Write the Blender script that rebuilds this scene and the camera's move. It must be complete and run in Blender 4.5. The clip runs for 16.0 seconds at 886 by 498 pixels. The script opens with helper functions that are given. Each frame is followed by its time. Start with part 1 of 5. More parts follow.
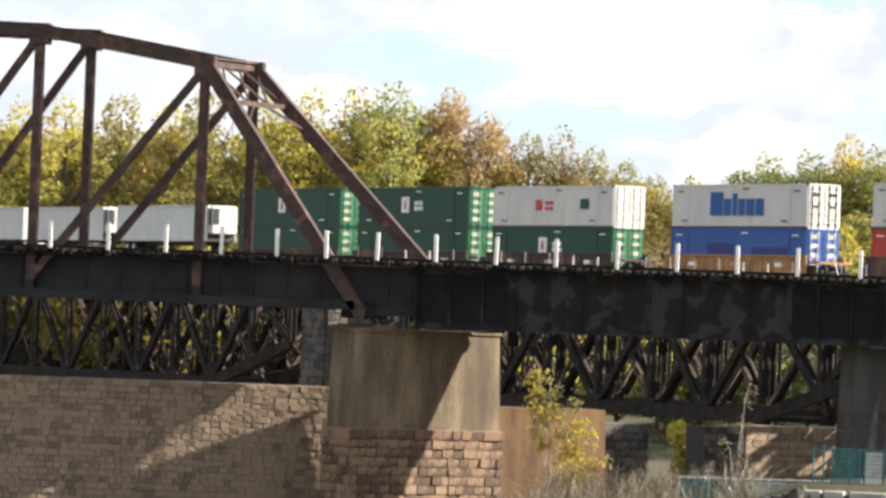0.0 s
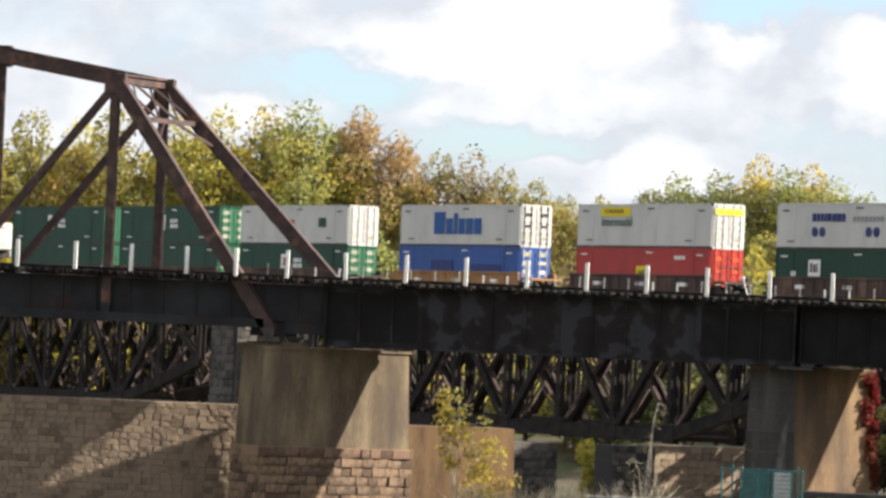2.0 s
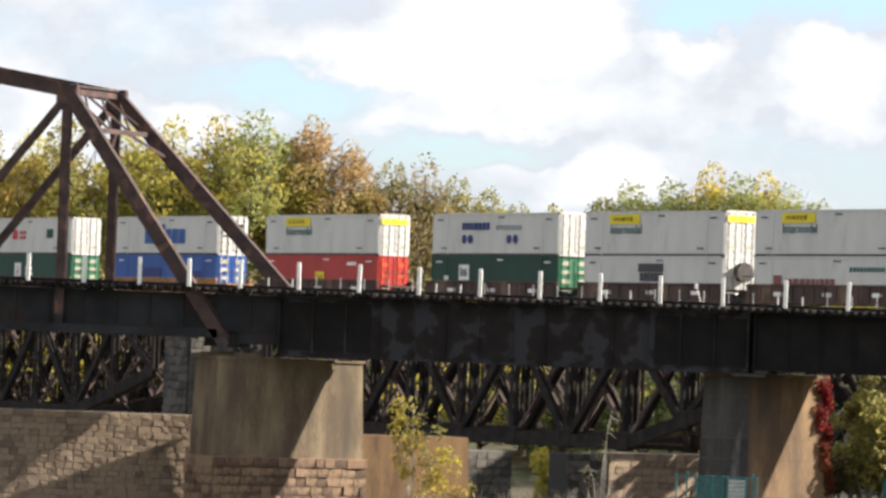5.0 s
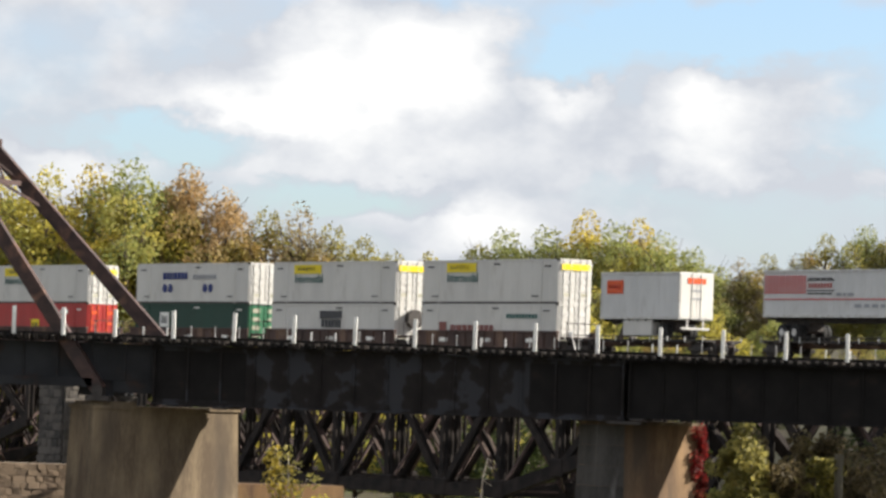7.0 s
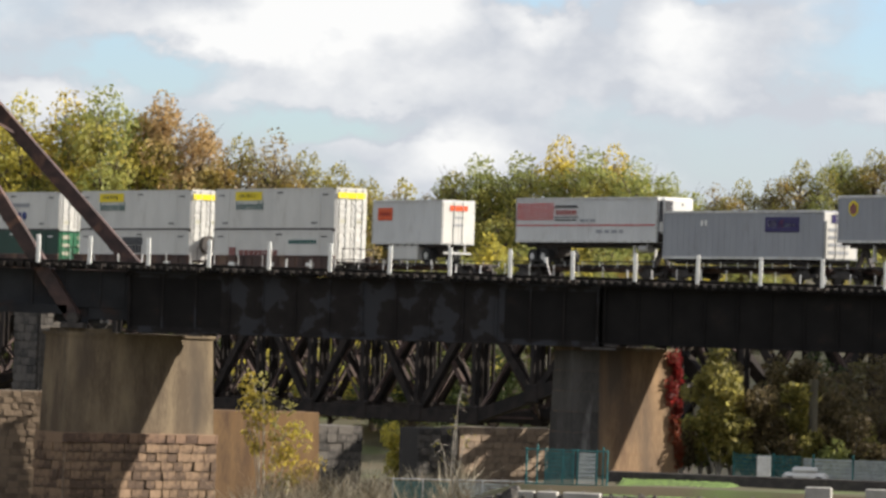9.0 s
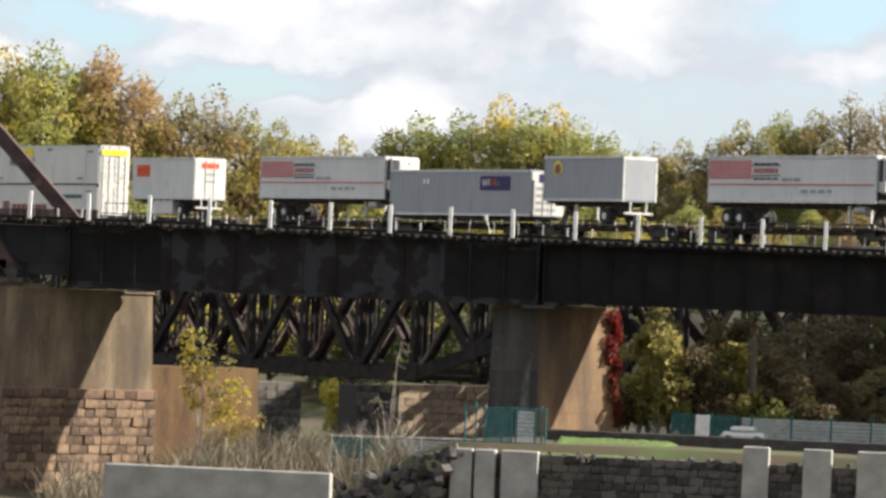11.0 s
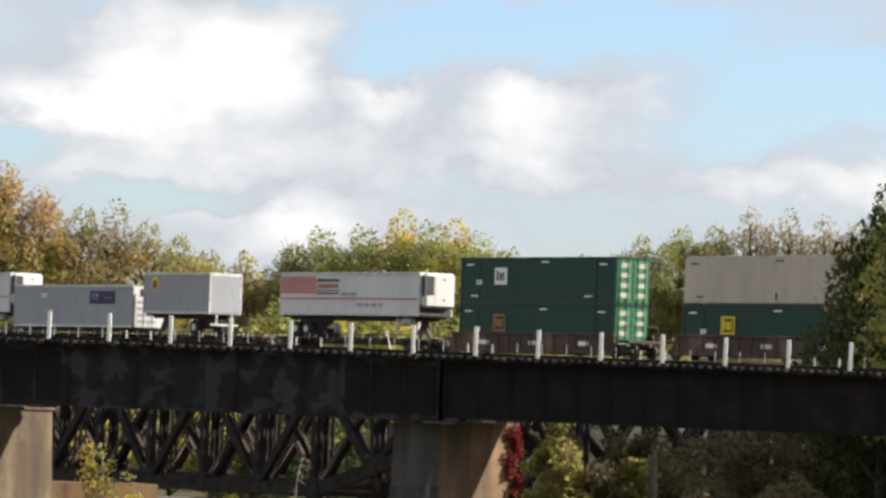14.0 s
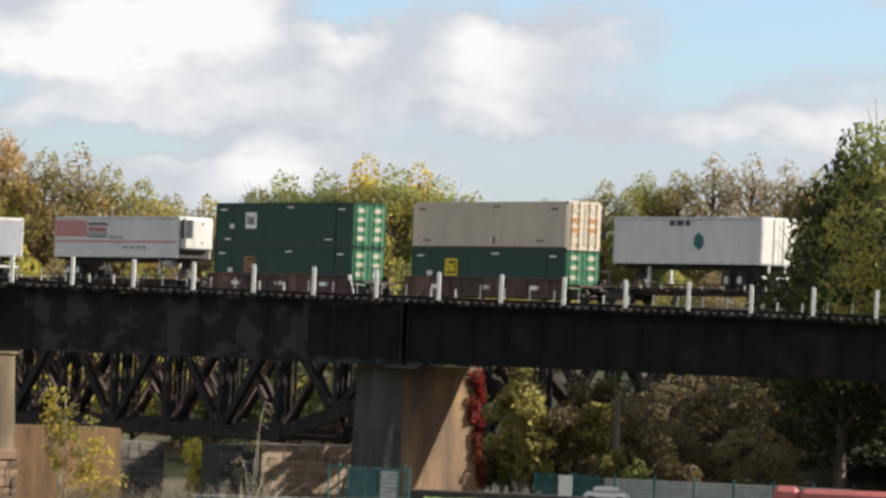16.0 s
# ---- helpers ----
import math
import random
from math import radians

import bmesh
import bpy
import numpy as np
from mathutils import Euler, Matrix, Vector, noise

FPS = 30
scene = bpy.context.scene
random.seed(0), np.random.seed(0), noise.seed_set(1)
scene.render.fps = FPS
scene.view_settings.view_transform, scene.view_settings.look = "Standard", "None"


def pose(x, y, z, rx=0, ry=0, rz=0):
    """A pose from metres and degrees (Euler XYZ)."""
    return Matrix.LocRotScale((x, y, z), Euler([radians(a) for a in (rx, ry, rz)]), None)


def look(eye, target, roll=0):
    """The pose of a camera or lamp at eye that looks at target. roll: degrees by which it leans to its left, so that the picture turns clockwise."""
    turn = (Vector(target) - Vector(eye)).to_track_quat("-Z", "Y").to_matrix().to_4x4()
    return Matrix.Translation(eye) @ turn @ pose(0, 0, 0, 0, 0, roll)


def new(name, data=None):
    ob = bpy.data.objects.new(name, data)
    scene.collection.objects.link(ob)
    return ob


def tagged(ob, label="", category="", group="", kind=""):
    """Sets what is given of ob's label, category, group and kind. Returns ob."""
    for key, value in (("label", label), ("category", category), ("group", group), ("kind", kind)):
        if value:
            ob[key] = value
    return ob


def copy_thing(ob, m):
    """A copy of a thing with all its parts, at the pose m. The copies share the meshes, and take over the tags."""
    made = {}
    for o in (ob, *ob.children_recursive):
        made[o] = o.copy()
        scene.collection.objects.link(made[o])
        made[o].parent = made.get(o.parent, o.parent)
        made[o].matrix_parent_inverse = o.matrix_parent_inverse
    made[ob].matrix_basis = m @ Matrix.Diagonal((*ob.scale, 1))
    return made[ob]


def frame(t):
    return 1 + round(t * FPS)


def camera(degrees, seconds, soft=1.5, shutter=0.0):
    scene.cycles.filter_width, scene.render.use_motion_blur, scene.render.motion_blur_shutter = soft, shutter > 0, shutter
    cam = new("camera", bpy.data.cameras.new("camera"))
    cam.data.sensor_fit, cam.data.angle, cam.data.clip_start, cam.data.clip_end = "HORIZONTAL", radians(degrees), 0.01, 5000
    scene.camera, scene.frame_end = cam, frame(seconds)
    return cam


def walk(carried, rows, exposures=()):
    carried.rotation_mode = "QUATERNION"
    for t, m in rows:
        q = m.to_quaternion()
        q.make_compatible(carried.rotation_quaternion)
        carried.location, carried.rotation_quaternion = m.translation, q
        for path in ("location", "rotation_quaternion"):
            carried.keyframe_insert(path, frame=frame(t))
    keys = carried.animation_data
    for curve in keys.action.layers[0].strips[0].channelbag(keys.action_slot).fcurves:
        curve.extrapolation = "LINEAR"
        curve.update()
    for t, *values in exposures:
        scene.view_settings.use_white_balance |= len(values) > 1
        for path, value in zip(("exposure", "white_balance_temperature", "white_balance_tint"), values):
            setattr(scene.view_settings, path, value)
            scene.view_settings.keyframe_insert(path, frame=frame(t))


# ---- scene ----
cam = camera(9.96, 16.0, soft=2.9)
EYE = (44.3, -251.1, -2.5)
PATH = [
    (0, look(EYE, (-7.410, 3.694, -0.007), 2.28)),
    (0.5, look(EYE, (-6.331, 3.897, 1.145), 2.30)),
    (1, look(EYE, (-5.494, 4.043, 2.267), 2.34)),
    (1.5, look(EYE, (-5.111, 4.116, 2.346), 2.38)),
    (2, look(EYE, (-2.923, 4.550, 1.123), 2.56)),
    (2.5, look(EYE, (-0.585, 4.992, -1.092), 2.75)),
    (3, look(EYE, (-0.847, 4.943, -0.639), 2.40)),
    (3.5, look(EYE, (-3.892, 4.371, 0.956), 2.82)),
    (3.7, look(EYE, (-2.524, 4.618, 1.457), 2.47)),
    (6, look(EYE, (2.553, 5.490, 1.851), 2.18)),
    (6.5, look(EYE, (6.239, 6.043, 2.884), 2.11)),
    (7, look(EYE, (5.650, 5.919, 4.383), 2.06)),
    (7.5, look(EYE, (5.059, 5.845, 3.773), 2.20)),
    (8, look(EYE, (6.467, 6.067, 3.325), 2.16)),
    (8.5, look(EYE, (5.443, 5.942, 1.915), 2.15)),
    (9, look(EYE, (7.041, 6.197, 0.657), 1.93)),
    (9.2, look(EYE, (7.431, 6.259, 0.164), 2.08)),
    (11.3, look(EYE, (10.614, 6.706, -1.438), 2.38)),
    (11.5, look(EYE, (11.186, 6.780, -1.435), 2.46)),
    (12, look(EYE, (14.128, 7.137, -0.734), 2.74)),
    (12.5, look(EYE, (13.596, 7.063, 0.558), 2.54)),
    (13, look(EYE, (14.500, 7.153, 1.673), 2.43)),
    (13.5, look(EYE, (14.580, 7.117, 3.867), 2.31)),
    (14, look(EYE, (14.970, 7.140, 4.705), 2.35)),
    (14.5, look(EYE, (15.201, 7.210, 2.899), 2.32)),
    (15, look(EYE, (15.266, 7.235, 1.965), 2.36)),
    (15.5, look(EYE, (16.666, 7.380, 2.463), 2.54)),
    (16, look(EYE, (16.949, 7.419, 1.942), 2.45)),
]

walk(cam, PATH, exposures=[(0, 1.55), (1.5, 1.40), (2.5, 1.32), (3.7, 1.40), (6.2, 1.34), (6.6, 1.28), (7.0, 1.12), (8.0, 1.0), (9.2, 1.06), (11.3, 1.35), (12.0, 1.52), (12.6, 1.45), (13.5, 1.14), (16, 1.03)])

# ---- light ----
SUN = Vector((1.8, 0.36, 1.0)).normalized()


# clouds and clear gaps: slope across, slope up, half width, half height, weight
CLOUDS = [
    (-0.161, 0.065, 0.022, 0.0095, 1.3), (-0.177, 0.056, 0.026, 0.007, 0.9), (-0.190, 0.053, 0.014, 0.005, 0.6), (-0.098, 0.059, 0.0095, 0.006, 0.85), (-0.096, 0.0465, 0.0105, 0.0075, 0.85),
    (-0.125, 0.058, 0.007, 0.004, 0.7), (-0.148, 0.0315, 0.0135, 0.006, 0.6), (-0.154, 0.046, 0.04, 0.007, 0.4), (-0.073, 0.057, 0.017, 0.007, 0.4), (-0.234, 0.0425, 0.016, 0.007, 0.6),
    (-0.127, 0.066, 0.016, 0.0045, -0.83), (-0.094, 0.072, 0.03, 0.0055, -0.9), (-0.167, 0.037, 0.019, 0.0034, -0.9), (-0.211, 0.0475, 0.02, 0.004, -0.9), (-0.115, 0.040, 0.015, 0.0046, -0.3),
    (-0.061, 0.055, 0.016, 0.006, -0.75), (-0.033, 0.0625, 0.03, 0.007, -0.83), (-0.058, 0.0437, 0.027, 0.0046, 0.6), (-0.027, 0.0438, 0.014, 0.0046, 0.6),
]


def make_world():
    w = bpy.data.worlds.new("world")
    scene.world = w
    w.use_nodes = True
    nt = w.node_tree
    nt.nodes.clear()
    nd, ln = nt.nodes.new, nt.links.new
    out, bg = nd("ShaderNodeOutputWorld"), nd("ShaderNodeBackground")
    sky = nd("ShaderNodeTexSky")
    sky.sky_type, sky.sun_disc = "NISHITA", False
    sky.sun_elevation, sky.sun_rotation = math.asin(SUN.z), math.atan2(SUN.x, SUN.y)
    sky.dust_density = 0.6
    gain = nd("ShaderNodeMix")
    gain.data_type, gain.blend_type = "RGBA", "MULTIPLY"
    gain.inputs[0].default_value = 1.0
    gain.inputs[7].default_value = (0.133, 0.156, 0.214, 1)
    ln(sky.outputs[0], gain.inputs[6])
    co, mp = nd("ShaderNodeTexCoord"), nd("ShaderNodeMapping")
    mp.inputs["Location"].default_value = (0.35, 0.1, 0.22)
    mp.inputs["Scale"].default_value = (1, 1, 1.5)
    ln(co.outputs["Generated"], mp.inputs[0])

    def calc(kind, a, b, c=None, vec=False):
        n = nd("ShaderNodeVectorMath" if vec else "ShaderNodeMath")
        n.operation = kind
        for k, v in enumerate((a, b, c)):
            if isinstance(v, bpy.types.NodeSocket):
                ln(v, n.inputs[k])
            elif v is not None:
                n.inputs[k].default_value = v
        return n.outputs["Value"] if kind in ("LENGTH", "DISTANCE") and vec else n.outputs[0]

    def noise_at(scale, detail, rough):
        n = nd("ShaderNodeTexNoise")
        n.inputs["Scale"].default_value, n.inputs["Detail"].default_value, n.inputs["Roughness"].default_value = scale, detail, rough
        ln(mp.outputs[0], n.inputs["Vector"])
        return n
    broad, puffs, edge = noise_at(16, 8, 0.5), noise_at(46, 8, 0.55), noise_at(75, 5, 0.55)
    # directions stirred by a fine noise, so that cloud edges are ragged
    stir = calc("MULTIPLY", calc("SUBTRACT", edge.outputs["Color"], (0.5, 0.5, 0.5), vec=True), (0.02, 0, 0.017), vec=True)
    way = calc("ADD", calc("MULTIPLY", co.outputs["Generated"], (1, 0, 1), vec=True), stir, vec=True)
    total = calc("MULTIPLY_ADD", broad.outputs[0], 2.2, -0.86)
    for tx, tz, rx, rz, w in CLOUDS:
        q = math.sqrt(1 + tx * tx + tz * tz)
        off = calc("SUBTRACT", way, (tx / q, 0, tz / q), vec=True)
        far = calc("LENGTH", calc("MULTIPLY", off, (0.7 / rx, 0, 0.7 / rz), vec=True), None, vec=True)
        near = calc("MAXIMUM", calc("SUBTRACT", 1.0, far), 0.0)
        total = calc("MULTIPLY_ADD", near, w, total)
    mask, tone = nd("ShaderNodeValToRGB"), nd("ShaderNodeValToRGB")
    mask.color_ramp.elements[0].position, mask.color_ramp.elements[1].position = 0.2, 0.5
    tone.color_ramp.elements[0].position, tone.color_ramp.elements[1].position = 0.42, 0.88
    tone.color_ramp.elements[0].color = (0.68, 0.715, 0.78, 1)
    tone.color_ramp.elements[1].color = (1.08, 1.08, 1.075, 1)
    ln(calc("MULTIPLY_ADD", total, 0.5, 0.4), mask.inputs[0])
    ln(calc("ADD", calc("MULTIPLY_ADD", total, 0.5, 0.4), calc("MULTIPLY_ADD", puffs.outputs[0], 0.9, -0.45)), tone.inputs[0])
    mix = nd("ShaderNodeMix")
    mix.data_type = "RGBA"
    ln(mask.outputs[0], mix.inputs[0]), ln(gain.outputs[2], mix.inputs[6]), ln(tone.outputs[0], mix.inputs[7])
    ln(mix.outputs[2], bg.inputs[0])
    bg.inputs[1].default_value = 0.44
    ln(bg.outputs[0], out.inputs[0])
    sun = bpy.data.lights.new("sun", "SUN")
    sun.energy, sun.angle, sun.color = 5.0, radians(0.6), (1.0, 0.93, 0.82)
    new("sun", sun).matrix_world = look(SUN * 300, (0, 0, 0))


make_world()


# ---- materials ----
def mat(name, a, b=None, rough=0.8, metal=0.0, scale=1.0, lo=0.35, hi=0.65, bump=0.25, fine=12.0, c=None, c_at=(0.58, 0.66), c_scale=0.4, stretch=(1, 1, 1), per_object=0.0, island=0.0, spec=0.4):
    """Two colours mixed by a coarse and a fine noise, a third in patches, with a fine bump; sizes in metres."""
    m = bpy.data.materials.new(name)
    m.use_nodes = True
    nt = m.node_tree
    nd, ln = nt.nodes.new, nt.links.new
    bs = nt.nodes["Principled BSDF"]
    bs.inputs["Roughness"].default_value, bs.inputs["Metallic"].default_value = rough, metal
    bs.inputs["Specular IOR Level"].default_value = spec
    b = b or tuple(v * 0.7 for v in a)
    co, mp = nd("ShaderNodeTexCoord"), nd("ShaderNodeMapping")
    mp.inputs["Scale"].default_value = stretch
    ln(co.outputs["Object"], mp.inputs[0])
    n1, n2 = nd("ShaderNodeTexNoise"), nd("ShaderNodeTexNoise")
    n1.inputs["Scale"].default_value, n1.inputs["Detail"].default_value = scale, 6
    n2.inputs["Scale"].default_value, n2.inputs["Detail"].default_value = fine, 4
    ln(mp.outputs[0], n1.inputs["Vector"]), ln(mp.outputs[0], n2.inputs["Vector"])
    add = nd("ShaderNodeMath")
    add.operation = "MULTIPLY_ADD"
    add.inputs[1].default_value = 0.35
    ln(n2.outputs[0], add.inputs[0])
    sub = nd("ShaderNodeMath")
    sub.operation = "SUBTRACT"
    sub.inputs[1].default_value = 0.175
    ln(n1.outputs[0], sub.inputs[0]), ln(sub.outputs[0], add.inputs[2])
    last = add.outputs[0]
    for on, gain, kind, slot in ((per_object, per_object, "ShaderNodeObjectInfo", "Random"), (island, island, "ShaderNodeNewGeometry", "Random Per Island")):
        if on:
            info, ma, su = nd(kind), nd("ShaderNodeMath"), nd("ShaderNodeMath")
            ma.operation, su.operation = "MULTIPLY_ADD", "ADD"
            ma.inputs[1].default_value, ma.inputs[2].default_value = gain, -gain / 2
            ln(info.outputs[slot], ma.inputs[0]), ln(ma.outputs[0], su.inputs[0]), ln(last, su.inputs[1])
            last = su.outputs[0]
    rp = nd("ShaderNodeValToRGB")
    rp.color_ramp.elements[0].position, rp.color_ramp.elements[1].position = lo, hi
    rp.color_ramp.elements[0].color, rp.color_ramp.elements[1].color = (*b, 1), (*a, 1)
    ln(last, rp.inputs[0])
    colour = rp.outputs[0]
    if c:
        n3, r3, mx = nd("ShaderNodeTexNoise"), nd("ShaderNodeValToRGB"), nd("ShaderNodeMix")
        n3.inputs["Scale"].default_value, n3.inputs["Detail"].default_value = c_scale, 7
        r3.color_ramp.elements[0].position, r3.color_ramp.elements[1].position = c_at
        mx.data_type = "RGBA"
        mx.inputs[7].default_value = (*c, 1)
        ln(mp.outputs[0], n3.inputs["Vector"]), ln(n3.outputs[0], r3.inputs[0]), ln(r3.outputs[0], mx.inputs[0]), ln(colour, mx.inputs[6])
        colour = mx.outputs[2]
    ln(colour, bs.inputs["Base Color"])
    if bump:
        bp = nd("ShaderNodeBump")
        bp.inputs["Strength"].default_value, bp.inputs["Distance"].default_value = bump, 0.03
        ln(n2.outputs[0], bp.inputs["Height"]), ln(bp.outputs[0], bs.inputs["Normal"])
    return m


STEEL = mat("rusty_truss_steel", (0.07, 0.038, 0.033), (0.03, 0.018, 0.016), rough=0.65, scale=1.5, c=(0.15, 0.075, 0.05), c_scale=1.2, c_at=(0.55, 0.7))
GIRDER = mat("peeling_girder_paint", (0.026, 0.022, 0.0205), (0.015, 0.0128, 0.0125), rough=0.7, scale=0.8, c=(0.037, 0.0375, 0.042), c_scale=0.8, c_at=(0.51, 0.545), spec=0.12)
GIRDER_BARE = mat("dark_girder_paint", (0.015, 0.0135, 0.013), (0.009, 0.008, 0.008), rough=0.75, scale=0.8, c=(0.022, 0.016, 0.014), c_scale=0.8, c_at=(0.6, 0.66), spec=0.12)
FLOORBEAM = mat("grey_worn_floor_steel", (0.035, 0.036, 0.039), (0.018, 0.018, 0.02), rough=0.6, scale=0.5, c=(0.035, 0.024, 0.02), c_scale=0.6, spec=0.12)
BLACKSTEEL = mat("sooty_bridge_steel", (0.03, 0.023, 0.020), (0.012, 0.010, 0.0095), rough=0.7, scale=1.0, spec=0.12)
# brown braces, the sunlight on them put into a lighter colour
BRACE_LIT = mat("sunlit_brown_steel", (0.10, 0.06, 0.05), (0.035, 0.023, 0.02), rough=0.7, scale=1.5)
TIE = mat("weathered_tie_timber", (0.03, 0.025, 0.022), (0.010, 0.009, 0.0085), rough=0.9, scale=2.0, per_object=0.9, spec=0.12)
POST = mat("white_post_paint", (0.86, 0.85, 0.81), (0.72, 0.70, 0.65), rough=0.5, scale=3.0, bump=0.1)
CONCRETE = mat("tan_stained_concrete", (0.235, 0.178, 0.112), (0.105, 0.076, 0.05), rough=0.9, scale=0.9, stretch=(1, 1, 0.22), c=(0.085, 0.064, 0.046), c_scale=0.55, c_at=(0.5, 0.66))
CONCRETE_RED = mat("iron_stained_concrete", (0.29, 0.185, 0.10), (0.135, 0.082, 0.048), rough=0.9, scale=0.9, stretch=(1, 1, 0.22), c=(0.09, 0.066, 0.048), c_scale=0.5, c_at=(0.48, 0.66))
ABUTMENT = mat("dark_rusty_concrete", (0.16, 0.095, 0.042), (0.065, 0.036, 0.019), rough=0.92, scale=1.1, stretch=(1, 1, 0.2), c=(0.135, 0.075, 0.03), c_scale=0.5, c_at=(0.46, 0.6))
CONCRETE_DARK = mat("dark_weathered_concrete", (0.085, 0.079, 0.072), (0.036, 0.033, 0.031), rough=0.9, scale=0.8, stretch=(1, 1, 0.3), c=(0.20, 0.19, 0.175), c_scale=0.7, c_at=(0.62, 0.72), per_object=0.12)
CONCRETE_GREY = mat("grey_concrete", (0.36, 0.34, 0.31), (0.24, 0.23, 0.21), rough=0.9, scale=0.8)
STONE_RED = mat("red_brown_stone", (0.21, 0.13, 0.085), (0.10, 0.062, 0.045), rough=0.9, scale=1.6, bump=0.6, fine=6, per_object=0.5)
STONE = mat("brown_ashlar_stone", (0.25, 0.165, 0.105), (0.095, 0.062, 0.043), rough=0.9, scale=1.6, bump=0.6, fine=6, per_object=0.45)
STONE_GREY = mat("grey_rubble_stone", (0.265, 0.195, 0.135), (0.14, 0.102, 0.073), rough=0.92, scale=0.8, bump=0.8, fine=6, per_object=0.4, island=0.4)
# dark terrace rubble; also puts shade into the colour of the railway masonry
STONE_DARK = mat("dark_and_shaded_stone", (0.105, 0.092, 0.08), (0.04, 0.036, 0.033), rough=0.92, scale=1.6, bump=0.7, fine=6, per_object=0.6, island=0.6)
MORTAR = mat("recessed_mortar", (0.26, 0.22, 0.17), (0.15, 0.12, 0.095), rough=0.95, scale=2.0)
GROUND = mat("grassy_earth", (0.055, 0.055, 0.026), (0.08, 0.062, 0.036), rough=0.95, scale=0.25, bump=0.5, c=(0.075, 0.10, 0.03), c_scale=0.09)
GRAVEL = mat("pale_gravel_bar", (0.33, 0.31, 0.29), (0.20, 0.185, 0.17), rough=0.95, scale=1.0, bump=0.6)
LAWN = mat("bright_lawn", (0.105, 0.17, 0.032), (0.06, 0.09, 0.022), rough=0.9, scale=2.0, bump=0.6)
DRYGRASS = mat("dry_straw_grass", (0.52, 0.44, 0.31), (0.17, 0.135, 0.085), rough=0.9, scale=1.0, bump=0, island=0.7)
BARK = mat("grey_brown_bark", (0.16, 0.125, 0.095), (0.08, 0.062, 0.05), rough=0.95, scale=2.0, stretch=(1, 1, 0.3))
TRUNK_PALE = mat("pale_twig_bark", (0.40, 0.36, 0.30), (0.25, 0.22, 0.18), rough=0.9, scale=2.0)
RAILSTEEL = mat("worn_rail_steel", (0.30, 0.27, 0.25), (0.12, 0.09, 0.075), rough=0.4, metal=0.8, scale=2.0)


def leaves_mat(name, a, b, c):
    m = mat(name, a, b, rough=0.55, scale=0.22, lo=0.3, hi=0.7, bump=0, fine=2.0, island=0.55, c=c, c_scale=0.16, c_at=(0.52, 0.64))
    nt = m.node_tree
    bs, out = nt.nodes["Principled BSDF"], nt.nodes["Material Output"]
    tr, mx = nt.nodes.new("ShaderNodeBsdfTranslucent"), nt.nodes.new("ShaderNodeMixShader")
    mx.inputs[0].default_value = 0.6
    nt.links.new(bs.inputs["Base Color"].links[0].from_socket, tr.inputs[0])
    nt.links.new(bs.outputs[0], mx.inputs[1]), nt.links.new(tr.outputs[0], mx.inputs[2]), nt.links.new(mx.outputs[0], out.inputs[0])
    return m


LEAF = {
    "yellow": leaves_mat("yellow_green_leaves", (0.620, 0.525, 0.100), (0.350, 0.325, 0.075), (0.325, 0.362, 0.088)),
    "green": leaves_mat("green_autumn_leaves", (0.37, 0.38, 0.12), (0.18, 0.205, 0.065), (0.52, 0.44, 0.10)),
    "olive": leaves_mat("olive_leaves", (0.400, 0.350, 0.100), (0.188, 0.175, 0.056), (0.500, 0.312, 0.088)),
    "rust": leaves_mat("russet_leaves", (0.56, 0.40, 0.20), (0.32, 0.22, 0.10), (0.46, 0.40, 0.12)),
    "brown": leaves_mat("brown_leaves", (0.38, 0.30, 0.15), (0.19, 0.145, 0.07), (0.27, 0.25, 0.09)),
    # dark green that also stands in for shade below the bridges
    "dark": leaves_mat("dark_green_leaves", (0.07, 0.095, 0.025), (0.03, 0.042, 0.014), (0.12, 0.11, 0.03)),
    "gold": leaves_mat("golden_leaves", (0.600, 0.475, 0.088), (0.300, 0.237, 0.044), (0.275, 0.300, 0.050)),
    # brown leaves darkened so that the bank looks shaded
    "umber": leaves_mat("shade_toned_brown_leaves", (0.21, 0.16, 0.08), (0.08, 0.064, 0.032), (0.14, 0.135, 0.05)),
    "red": leaves_mat("crimson_ivy_leaves", (0.36, 0.035, 0.03), (0.15, 0.02, 0.02), (0.22, 0.06, 0.03)),
}


def paint(name, col, dirt=0.75, rough=0.45, grime=(0.30, 0.24, 0.18)):
    return mat(name, col, tuple(v * dirt for v in col), rough=rough, scale=0.6, bump=0.06, fine=20, stretch=(1, 1, 0.45), spec=0.25, c=tuple(0.55 * v + 0.45 * g * max(col) for v, g in zip(col, grime)), c_scale=0.9, c_at=(0.6, 0.78))


WHITE = paint("white_container_paint", (0.60, 0.585, 0.55), 0.86)
OFFWHITE = paint("dirty_white_trailer_skin", (0.60, 0.60, 0.59), 0.86)
GREEN = paint("green_container_paint", (0.008, 0.055, 0.034), 0.75)
DOORGREEN = paint("pale_green_door_paint", (0.055, 0.20, 0.105), 0.7)
CREAM = mat("dull_cream_marking", (0.44, 0.42, 0.33), (0.30, 0.29, 0.22), rough=0.6, scale=3)
DKGREEN = paint("dark_green_container_paint", (0.007, 0.046, 0.03), 0.75)
BLUE = paint("blue_container_paint", (0.035, 0.10, 0.34), 0.75)
RED = paint("red_container_paint", (0.44, 0.045, 0.04), 0.75)
FADED = paint("faded_red_paint", (0.42, 0.13, 0.12), 0.8)
BEIGE = paint("beige_container_paint", (0.56, 0.49, 0.40), 0.82)
GREY = paint("grey_trailer_skin", (0.30, 0.31, 0.33), 0.88)
